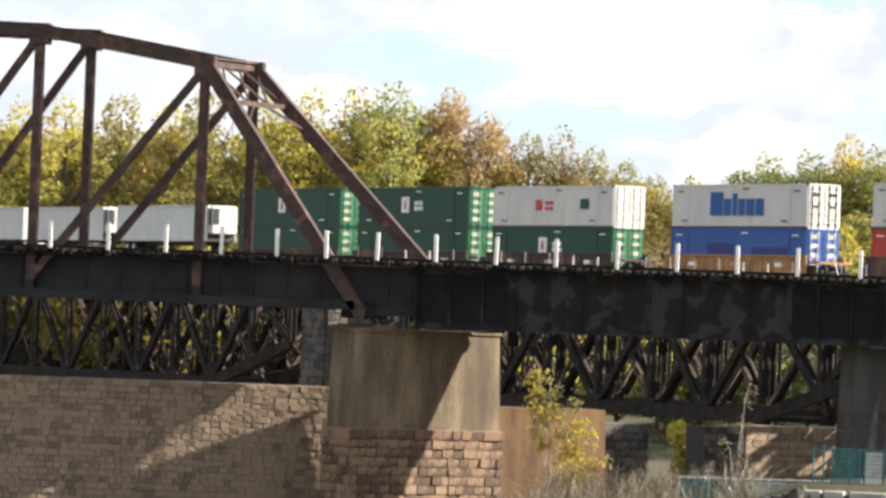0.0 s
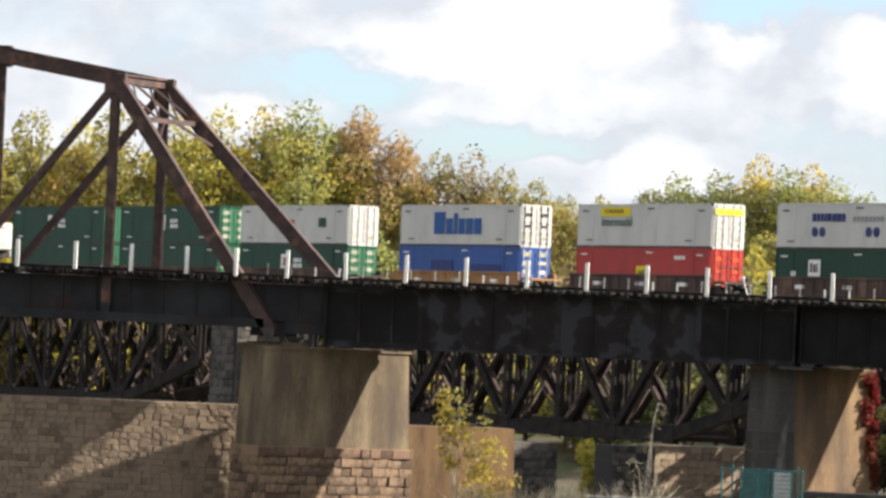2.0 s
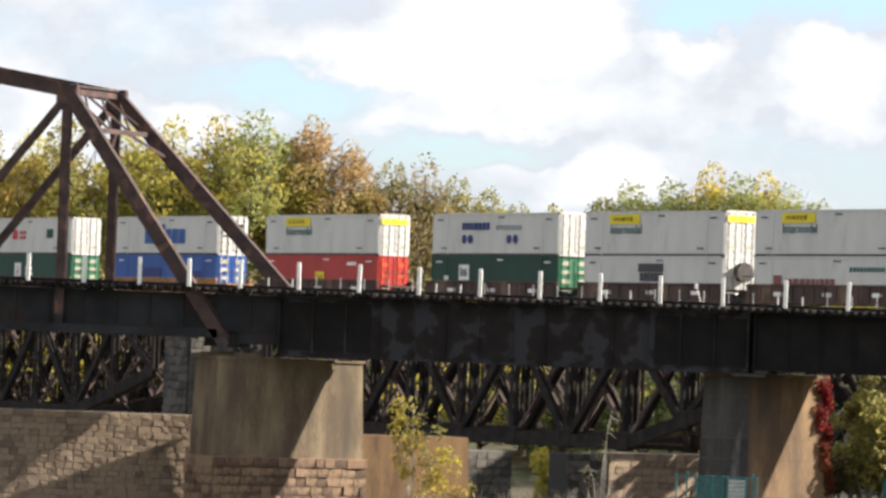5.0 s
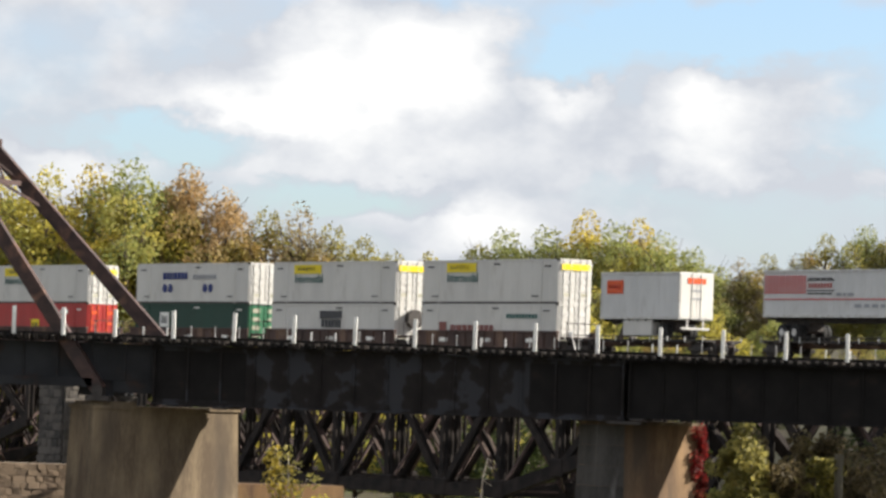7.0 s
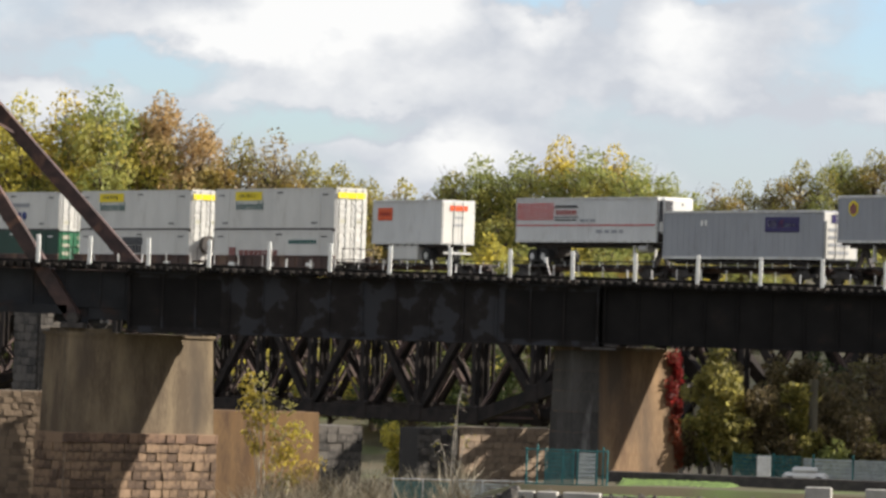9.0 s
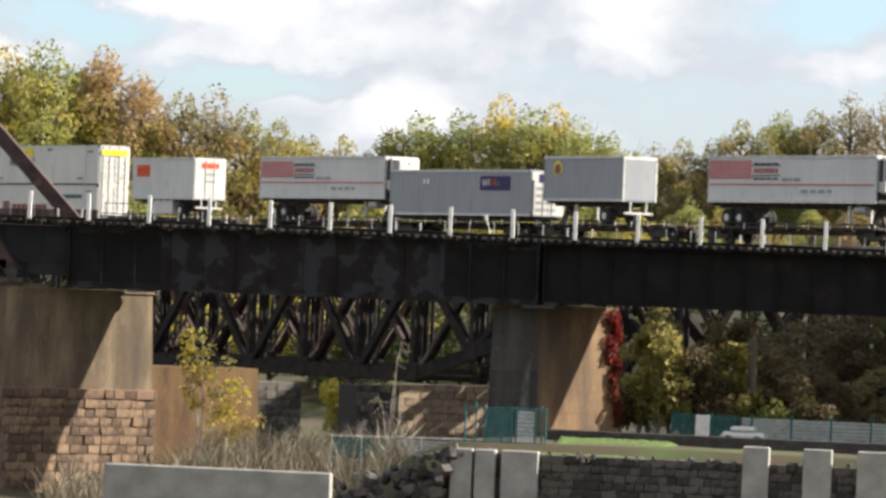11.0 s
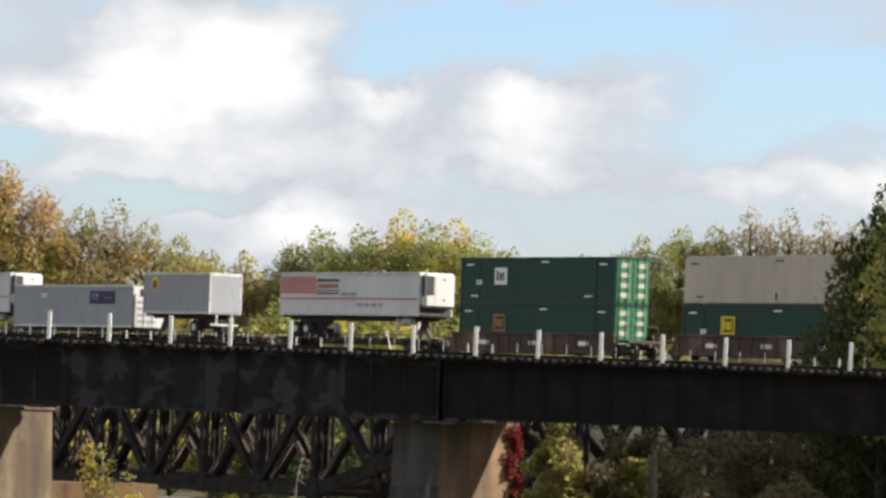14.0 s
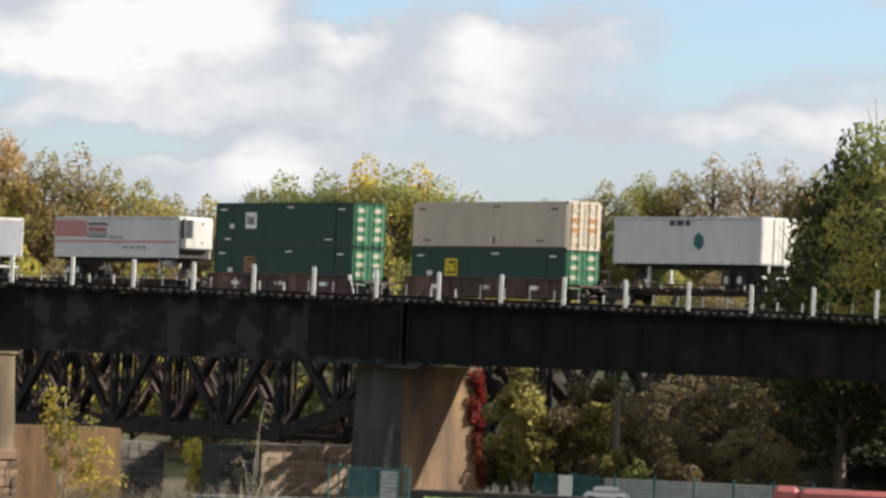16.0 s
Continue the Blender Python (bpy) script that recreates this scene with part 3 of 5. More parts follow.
PIER_TWO = Vector((14.6, 0.4, 0))


def make_pier_two():
    c, a, b, g1 = PIER_TWO, 6.45, 1.5, 0.2
    p = thing("bridge_pier", "grey and tan concrete bridge pier with red ivy", "bridge pier")
    part("shaft", quad_block(B(), c, a, b, -12.2, -4.2, g1), CONCRETE_RED, p, "orange-stained concrete shaft")
    part("cap", quad_block(B(), c - SKEW * 0.06 - BACK * 0.06, a + 0.12, b + 0.12, -4.2, -4.04), CONCRETE, p, "pale chipped concrete cap")
    for k in range(6):
        z = -5.2 - k * 1.05
        g = g1 * (-4.2 - z) / 8.0 + 0.012
        part("pour_joint", quad_block(B(), c - SKEW * g - BACK * g, a + 2 * g, b + 2 * g, z, z + 0.03), CONCRETE_RED, p, "thin raised pour line")
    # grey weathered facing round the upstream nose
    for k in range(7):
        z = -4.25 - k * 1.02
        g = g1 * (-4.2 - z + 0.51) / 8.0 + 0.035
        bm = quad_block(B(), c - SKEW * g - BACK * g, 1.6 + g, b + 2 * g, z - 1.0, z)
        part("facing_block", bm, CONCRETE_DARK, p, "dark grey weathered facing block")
    part("bearing_beam", bbox(B(), (15.2, -0.4, -4.2), (16.8, 4.3, -4.05), 0.02), IRON, p, "dark steel beam under the girder bearings")


def make_far_piers():
    # the left pier that carries the other end of the truss, and the right abutment
    for c, a, b, z in (((-74.5, -0.4), 8.4, 2.6, -4.2), ((44.2, -0.4), 8.0, 3.0, -4.05)):
        p = thing("bridge_pier", "tan concrete bridge pier in shade", "bridge pier")
        part("shaft", quad_block(B(), c, a, b, -16, z - 0.2, 0.2), CONCRETE, p)
        part("cap", quad_block(B(), c, a + 0.1, b + 0.1, z - 0.2, z), CONCRETE, p)


def wall_block(name, start, length, depth, z0, z1, material, stone, label, course, width, seed, limit=300, direction=SKEW, normal=OUT, jitter=1.2, proud=0.07):
    """A masonry wall with a mortar core and single stones on its face."""
    w = thing(name, label, "stone wall")
    s = Vector((*start, 0))
    bm = B()
    vs = [bm.verts.new((q.x, q.y, z)) for z in (z0, z1) for q in (s, s + direction * length, s + direction * length - normal * depth, s - normal * depth)]
    for f in ((3, 2, 1, 0), (4, 5, 6, 7), (0, 1, 5, 4), (1, 2, 6, 5), (2, 3, 7, 6), (3, 0, 4, 7)):
        bm.faces.new([vs[i] for i in f])
    part("core", bm, material, w, "recessed mortar and rubble core")
    stones(w, s, direction, normal, length, z0 + 0.5, z1, course, width, stone, seed, limit=limit, jitter=jitter, proud=proud)
    return w


make_pier_one()
make_pier_two()
make_far_piers()
RIVER_WAY = Vector((0.928, 0.371, 0))
wall_block("retaining_wall", (-48.7, -8.1), 40.6, 1.2, -15.5, -7.35, MORTAR, STONE_GREY, "sunlit brown and grey coursed stone retaining wall", 0.32, 0.5, 11, limit=300, direction=RIVER_WAY, normal=Vector((0.371, -0.928, 0)), jitter=0.4, proud=0.025)


# ---- the railway behind ----
TRACK = Vector((-23.76, 104.44, 0))
U = Vector((0.6605, -0.7508, 0))
N = Vector((0.7508, 0.6605, 0))
GRADE, SPEED = 0.0058, 12.1
HALF = 1.3


def rail_z(s):
    return -0.58 + GRADE * s


def at_track(s, off, z):
    """A place s along the track, off behind the near side of the train, z above the rail."""
    p = TRACK + U * s + N * off
    return Vector((p.x, p.y, rail_z(s) + z))


def make_deck_truss(s0, s1, panels, label, behind=0.0):
    t = thing("deck_truss_span", label, "truss bridge", "deck truss spans of the railway bridge")
    step = (s1 - s0) / panels
    top, low = -1.6, -9.0

    def at(s, off, z):
        return at_track(s, off + behind, z)

    def zl(i):
        return {0: -4.4, panels: -5.6, panels - 1: -7.4}.get(i, low)
    for off, m, w in ((-0.9, BLACKSTEEL, 0.55), (4.2, BLACKSTEEL, 0.36)):
        for i in range(panels):
            a, b = s0 + i * step, s0 + (i + 1) * step
            part("top_chord", beam(B(), at(a, off, top), at(b, off, top), 0.5, 0.6), m, t)
            part("bottom_chord", beam(B(), at(a, off, zl(i)), at(b, off, zl(i + 1)), 0.5, 0.85), BLACKSTEEL, t)
            up = i % 2 == 0
            bm = B()
            p, q = (at(a, off, top), at(b, off, zl(i + 1))) if up else (at(a, off, zl(i)), at(b, off, top))
            for k in (-0.16, 0.16):
                beam(bm, p + N * k, q + N * k, 0.08, w)
            part("diagonal", bm, m, t)
            if 0 < i:
                part("gusset", bbox(B(), (-0.75, -0.3, -0.5), (0.75, 0.3, 0.75), 0.1), BLACKSTEEL, t).matrix_world = Matrix.Translation(at(a, off, zl(i))) @ pose(0, 0, 0, 0, 0, -48.66)
        for i in range(panels + 1):
            a = s0 + i * step
            bm = B()
            for k in (-0.2, 0.2):
                beam(bm, at(a, off + k, zl(i)), at(a, off + k, top), 0.1, 0.5 if off < 0 else 0.3, tuple(U))
            part("vertical", bm, m, t)
    for i in range(panels + 1):
        a = s0 + i * step
        part("sway_brace", beam(B(), at(a, -0.9, zl(i)), at(a, 4.2, top), 0.16, 0.2), BRACE_LIT, t)
        part("sway_brace", beam(B(), at(a, 4.2, zl(i)), at(a, -0.9, top), 0.16, 0.2), BRACE_LIT, t)
        part("floor_beam", beam(B(), at(a, -1.2, -1.2), at(a, 4.5, -1.2), 0.35, 0.8), BLACKSTEEL, t)
        if i < panels:
            b = a + step
            for z0, z1 in ((zl(i), zl(i + 1)),):
                part("bottom_lateral", beam(B(), at(a, -0.9, z0), at(b, 4.2, z1), 0.14, 0.14), BRACE_LIT, t)
                part("bottom_lateral", beam(B(), at(a, 4.2, z0), at(b, -0.9, z1), 0.14, 0.14), BRACE_LIT, t)
            # light counter ties across the panel
            part("counter_tie", beam(B(), at(a, -0.75, zl(i) if i % 2 == 0 else top), at(b, -0.75, top if i % 2 == 0 else zl(i + 1)), 0.06, 0.16), BRACE_LIT, t)
            part("counter_tie", beam(B(), at(a, 4.05, zl(i) if i % 2 == 0 else top), at(b, 4.05, top if i % 2 == 0 else zl(i + 1)), 0.06, 0.16), BRACE_LIT, t)
    for off in (0.5, 2.1):
        part("stringer", beam(B(), at(s0, off, -0.75), at(s1, off, -0.75), 0.35, 0.7), BLACKSTEEL, t)


for a, b, n in ((-87.5, -29.0, 9), (-18.5, 49.5, 10), (51.5, 119.5, 10), (121.5, 189.5, 10), (191.5, 259.5, 10), (261.5, 329.5, 10)):
    make_deck_truss(a, b, n, "sooty riveted steel deck truss carrying a railway track")
for a, b, n in ((-84.0, -31.0, 8), (-22.0, 46.0, 10), (48.0, 116.0, 10)):
    make_deck_truss(a, b, n, "older sooty steel deck truss beside the railway bridge", 7.4)
at = at_track


def make_far_track():
    t = thing("railway_track", "railway track on dark timber ties behind the bridge", "railway track")
    rng = random.Random(12)
    rest = B()
    me = mesh_of("tie", bbox(B(), (-0.13, -1.6, -0.15), (0.13, 1.6, 0.1), 0.01), TIE)
    s, made = -180.0, 0
    rot = pose(0, 0, 0, 0, -math.degrees(math.atan(GRADE)), -48.66)
    while s < 332:
        p = at(s, HALF, -0.3)
        if -40 < s < 95 and made < 290:
            part("tie", me, TIE, t).matrix_world = Matrix.Translation(p) @ rot
            made += 1
        else:
            beam(rest, at(s, HALF - 1.6, -0.3), at(s, HALF + 1.6, -0.3), 0.26, 0.25)
        s += 0.55
    part("far_ties", rest, TIE, t, kind="stuff")
    for k in (-0.72, 0.72):
        bm = beam(B(), at(-180, HALF + k, -0.16), at(332, HALF + k, -0.16), 0.14, 0.03)
        beam(bm, at(-180, HALF + k, -0.08), at(332, HALF + k, -0.08), 0.03, 0.14)
        beam(bm, at(-180, HALF + k, -0.02), at(332, HALF + k, -0.02), 0.07, 0.04)
        part("rail", bm, RAILSTEEL, t)
    part("bed_girder", beam(B(), at(-180, HALF, -1.4), at(-88, HALF, -1.4), 4.0, 1.6), BLACKSTEEL, t)


make_far_track()


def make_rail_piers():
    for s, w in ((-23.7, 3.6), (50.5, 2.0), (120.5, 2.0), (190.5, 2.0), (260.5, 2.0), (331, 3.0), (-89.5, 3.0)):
        # the shade under the bridge is put into the pier's dark stone
        p = thing("railway_pier", "stone pier under the railway bridge, shade put into its dark colour", "bridge pier", "piers of the railway bridge")
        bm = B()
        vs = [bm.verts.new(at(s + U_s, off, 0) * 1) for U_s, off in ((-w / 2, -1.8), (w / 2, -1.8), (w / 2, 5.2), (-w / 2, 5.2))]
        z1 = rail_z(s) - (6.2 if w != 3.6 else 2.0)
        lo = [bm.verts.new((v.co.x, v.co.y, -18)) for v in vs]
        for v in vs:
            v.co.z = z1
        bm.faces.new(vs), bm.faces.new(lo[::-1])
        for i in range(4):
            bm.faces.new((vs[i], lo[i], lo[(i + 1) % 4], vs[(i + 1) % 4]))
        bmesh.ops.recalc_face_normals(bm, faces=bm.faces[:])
        part("core", bm, STONE_DARK, p, "recessed core, darkened to stand in for shade")
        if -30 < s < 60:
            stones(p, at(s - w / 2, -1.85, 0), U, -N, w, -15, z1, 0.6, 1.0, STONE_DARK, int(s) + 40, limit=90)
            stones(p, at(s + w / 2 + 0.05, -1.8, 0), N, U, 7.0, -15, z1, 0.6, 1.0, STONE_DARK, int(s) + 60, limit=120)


make_rail_piers()

# masonry below the railway bridge
one("abutment_wall", quad_block(B(), (-7.2, 11.2), 8.5, 2.0, -17, -8.15, 0.15), ABUTMENT, "rust-brown concrete abutment wall below the railway bridge", "wall")
# two wall parts in shade, drawn by a darker stone than the next wall
wall_block("shaded_stone_wall", (-6.3, 44.0), 4.0, 3.0, -18, -9.5, STONE_DARK, STONE_DARK, "stone wall beside the railway bridge, shade put into its dark grey", 0.5, 0.8, 22, limit=200)
wall_block("rubble_wing_wall", (-1.4, 56.4), 2.9, 2.0, -18, -9.7, STONE_DARK, STONE_DARK, "grey rubble part of the stone wall, shade put into its dark colour", 0.4, 0.6, 24, limit=200, jitter=4)
wall_block("stone_wall", (0.85, 58.4), 8.6, 2.0, -18, -9.6, MORTAR, STONE_GREY, "sunlit tan stone wall below the railway bridge", 0.42, 0.66, 23, limit=300, proud=0.04)


# ---- the train ----
def side_plate(t, name, x0, x1, z0, z1, material, label=""):
    return part(name, bbox(B(), (x0, -HALF - 0.022, z0), (x1, -HALF - 0.002, z1)), material, t, label)


def bars(t, name, x0, z0, h, widths, material, gap=0.08, label=""):
    """A row of plain bars in the place of a name."""
    x = x0
    for w in widths:
        side_plate(t, name, x, x + w, z0, z0 + h, material, label)
        x += w + gap


def door_end(t, L, H, material, bar, plates):
    """Two door leaves with lock rods, hinges and marking plates on the trailing end."""
    for sg in (-1, 1):
        y0, y1 = sorted((sg * 0.03, sg * (HALF - 0.11)))
        bm = bbox(B(), (L / 2, y0, 0.16), (L / 2 + 0.04, y1, H - 0.14), 0.01)
        for k in range(5):
            z = 0.32 + k * (H - 0.5) / 5
            bbox(bm, (L / 2 + 0.04, y0 + 0.08, z), (L / 2 + 0.065, y1 - 0.08, z + (H - 0.5) / 5 * 0.55), 0.01)
        green = material in (GREEN, DKGREEN)
        door = part("door", bm, DOORGREEN if green else material, t, "pale green door" if green else "")
        for f in (0.3, 0.72):
            y = sg * f * HALF
            bm = tube(B(), [(L / 2 + 0.09, y, 0.1), (L / 2 + 0.09, y, H - 0.08)], 0.028, 0.028)
            for z in (0.25, 0.9, 1.6, H - 0.35):
                bbox(bm, (L / 2 + 0.05, y - 0.09, z), (L / 2 + 0.1, y + 0.09, z + 0.09))
            part("lock_rod", bm, DOORGREEN if green else bar, door)
        for k, (f, z, w, h) in enumerate(plates):
            y = sg * f * HALF
            part("marking_plate", bbox(B(), (L / 2 + 0.066, y - w / 2, z), (L / 2 + 0.078, y + w / 2, z + h)), (CREAM if green else bar) if k % 3 else CREAM, door)


def container(L, H, material, label, ribs=0, bar=GALV, plates=None, group="containers on the train"):
    t = thing("shipping_container", label, "container", group)
    bm = bbox(B(), (-L / 2 + 0.05, -HALF + 0.03, 0.1), (L / 2, HALF - 0.03, H - 0.04))
    part("body", bm, material, t)
    n = ribs or 26
    d = 0.03 if ribs else 0.006
    for sg in (-1, 1):
        bm = B()
        for i in range(n):
            x = -L / 2 + 0.35 + (L - 0.7) * (i + 0.5) / n
            w = (L - 0.7) / n * (0.5 if ribs else 0.12)
            bbox(bm, (x - w / 2, sg * (HALF - 0.03) - d, 0.2), (x + w / 2, sg * (HALF - 0.03) + d, H - 0.16))
        part("side_ribs", bm, material, t)
    for x in (-L / 2 + 0.08, -L / 2 + 1.95, L / 2 - 1.95, L / 2 - 0.08):
        for y in (-HALF + 0.05, HALF - 0.05):
            bm = bbox(B(), (x - 0.075, y - 0.055, 0.05), (x + 0.075, y + 0.055, H), 0.012)
            part("post", bm, material, t)
    for z in (0.07, H - 0.07):
        for y in (-HALF + 0.06, HALF - 0.06):
            # lower rail is coloured dark to draw the shadow gap between stacked boxes
            part("side_rail", bbox(B(), (-L / 2, y - 0.06, z - 0.07), (L / 2, y + 0.06, z + 0.07), 0.01), material if z > 1 else IRON, t, "" if z > 1 else "lower side rail, darkened to draw the shadow gap")
        part("end_rail", bbox(B(), (L / 2 - 0.06, -HALF + 0.1, z - 0.09), (L / 2 + 0.06, HALF - 0.1, z + 0.09), 0.01), material, t)
    for x in (-L / 2 + 0.09, L / 2 - 0.09):
        for y in (-HALF + 0.08, HALF - 0.08):
            for z in (0.06, H - 0.06):
                part("corner_casting", bbox(B(), (x - 0.1, y - 0.09, z - 0.06), (x + 0.1, y + 0.09, z + 0.06), 0.015), IRON, t)
    roof = B()
    for i in range(18):
        x = -L / 2 + 0.4 + (L - 0.8) * i / 17
        bbox(roof, (x - 0.2, -HALF + 0.15, H - 0.045), (x + 0.2, HALF - 0.15, H - 0.015), 0.01)
    part("roof_panel", roof, material, t)
    door_end(t, L, H, material, bar, plates or [(0.5, 0.5, 0.5, 0.22), (0.5, 1.35, 0.42, 0.18), (0.5, H - 0.8, 0.6, 0.25)])
    marks = [(-L / 2 + 0.6, H - 0.5), (L / 2 - 1.6, H - 0.5), (-L / 2 + 1.2, 0.45), (L / 2 - 3.0, 0.45), (0.5, H - 0.35)]
    for x, z in marks:
        side_plate(t, "number_bar", x, x + 0.75, z, z + 0.09, POST if material in (GREEN, DKGREEN, BLUE, RED) else INKDARK)
    return t


def wheelset(parent, x, r=0.46, z=0.46):
    bm = B()
    for y in (-0.72, 0.72):
        disc(bm, (x, y, z), (0, 1, 0), r, 0.13, 20)
        disc(bm, (x, y - math.copysign(0.06, y), z), (0, 1, 0), r + 0.03, 0.03, 20)
    disc(bm, (x, 0, z), (0, 1, 0), 0.09, 1.9, 10)
    return part("wheelset", bm, IRON, parent)


def truck(car, x):
    for y in (-1.0, 1.0):
        bm = bbox(B(), (x - 1.25, y - 0.09, 0.34), (x + 1.25, y + 0.09, 0.58), 0.04)
        bbox(bm, (x - 0.55, y - 0.11, 0.28), (x + 0.55, y + 0.11, 0.85), 0.05)
        part("side_frame", bm, IRON, car)
    part("bolster", bbox(B(), (x - 0.25, -1.1, 0.5), (x + 0.25, 1.1, 0.78), 0.03), IRON, car)
    for k in (-0.88, 0.88):
        wheelset(car, x + k)


def well_car(L, material, label):
    """A well car: deep side sills with ribs, end platforms, trucks and couplers."""
    t = thing("well_car", label, "rail car", "cars of the train")
    W = 17.0
    for sg in (-1, 1):
        y = sg * 1.47
        bm = bbox(B(), (-W / 2, y - 0.05, 0.3), (W / 2, y + 0.05, 1.42))
        bbox(bm, (-W / 2, y - 0.12, 1.36), (W / 2, y + 0.12, 1.5), 0.02)
        bbox(bm, (-W / 2, y - 0.13, 0.26), (W / 2, y + 0.13, 0.4), 0.02)
        part("side_sill", bm, material, t)
        for i in range(15):
            x = -W / 2 + 0.4 + (W - 0.8) * i / 14
            part("sill_rib", bbox(B(), (x - 0.05, y - 0.11, 0.42), (x + 0.05, y + 0.11, 1.35), 0.01), material, t)
        for k in range(3):
            x = -W / 2 + 3 + k * 5.2
            part("stencil_plate", bbox(B(), (x, y + sg * 0.05, 0.75), (x + 1.0, y + sg * 0.062, 1.0)), GALV if k == 1 else POST, t)
    part("well_floor", bbox(B(), (-W / 2, -1.4, 0.28), (W / 2, 1.4, 0.36)), material, t)
    for sg in (-1, 1):
        a, b = sorted((sg * W / 2, sg * L / 2))
        bm = bbox(B(), (a, -1.3, 0.95), (b, 1.3, 1.12), 0.03)
        bbox(bm, (a, -0.3, 0.72), (b, 0.3, 0.95), 0.02)
        part("end_platform", bm, material, t)
        bm = tube(B(), [(sg * (L / 2 - 0.5), -1.25, 1.1), (sg * (L / 2 - 0.5), -1.25, 2.0), (sg * (L / 2 - 0.5), 1.25, 2.0), (sg * (L / 2 - 0.5), 1.25, 1.1)], 0.03, 0.03)
        part("hand_rail", bm, IRON, t)
        part("coupler", bbox(B(), (min(sg * L / 2, sg * (L / 2 + 0.5)), -0.14, 0.72), (max(sg * L / 2, sg * (L / 2 + 0.5)), 0.14, 0.95), 0.03), IRON, t)
        truck(t, sg * (L / 2 - 1.2))
    return t


def spine_car(L, label):
    """A low flat car with a centre sill, side runs and trailer stands."""
    t = thing("spine_car", label, "rail car", "cars of the train")
    part("centre_sill", bbox(B(), (-L / 2, -0.35, 0.6), (L / 2, 0.35, 1.05), 0.03), WELLBROWN, t)
    for sg in (-1, 1):
        part("wheel_run", bbox(B(), (-L / 2 + 0.5, sg * 1.0 - 0.38, 0.92), (L / 2 - 0.5, sg * 1.0 + 0.38, 1.05), 0.02), IRON, t)
        part("side_rail", tube(B(), [(-L / 2 + 0.6, sg * 1.45, 1.25), (L / 2 - 0.6, sg * 1.45, 1.25)], 0.025, 0.025), IRON, t)
        for i in range(9):
            x = -L / 2 + 0.7 + (L - 1.4) * i / 8
            part("stanchion", bbox(B(), (x - 0.025, sg * 1.45 - 0.025, 0.9), (x + 0.025, sg * 1.45 + 0.025, 1.25)), GALV, t)
        part("coupler", bbox(B(), (min(sg * L / 2, sg * (L / 2 + 0.5)), -0.14, 0.72), (max(sg * L / 2, sg * (L / 2 + 0.5)), 0.14, 0.95), 0.03), IRON, t)
        truck(t, sg * (L / 2 - 1.6))
    for i in range(7):
        x = -L / 2 + 1 + (L - 2) * i / 6
        part("cross_bearer", bbox(B(), (x - 0.08, -1.4, 0.82), (x + 0.08, 1.4, 0.92)), IRON, t)
    return t


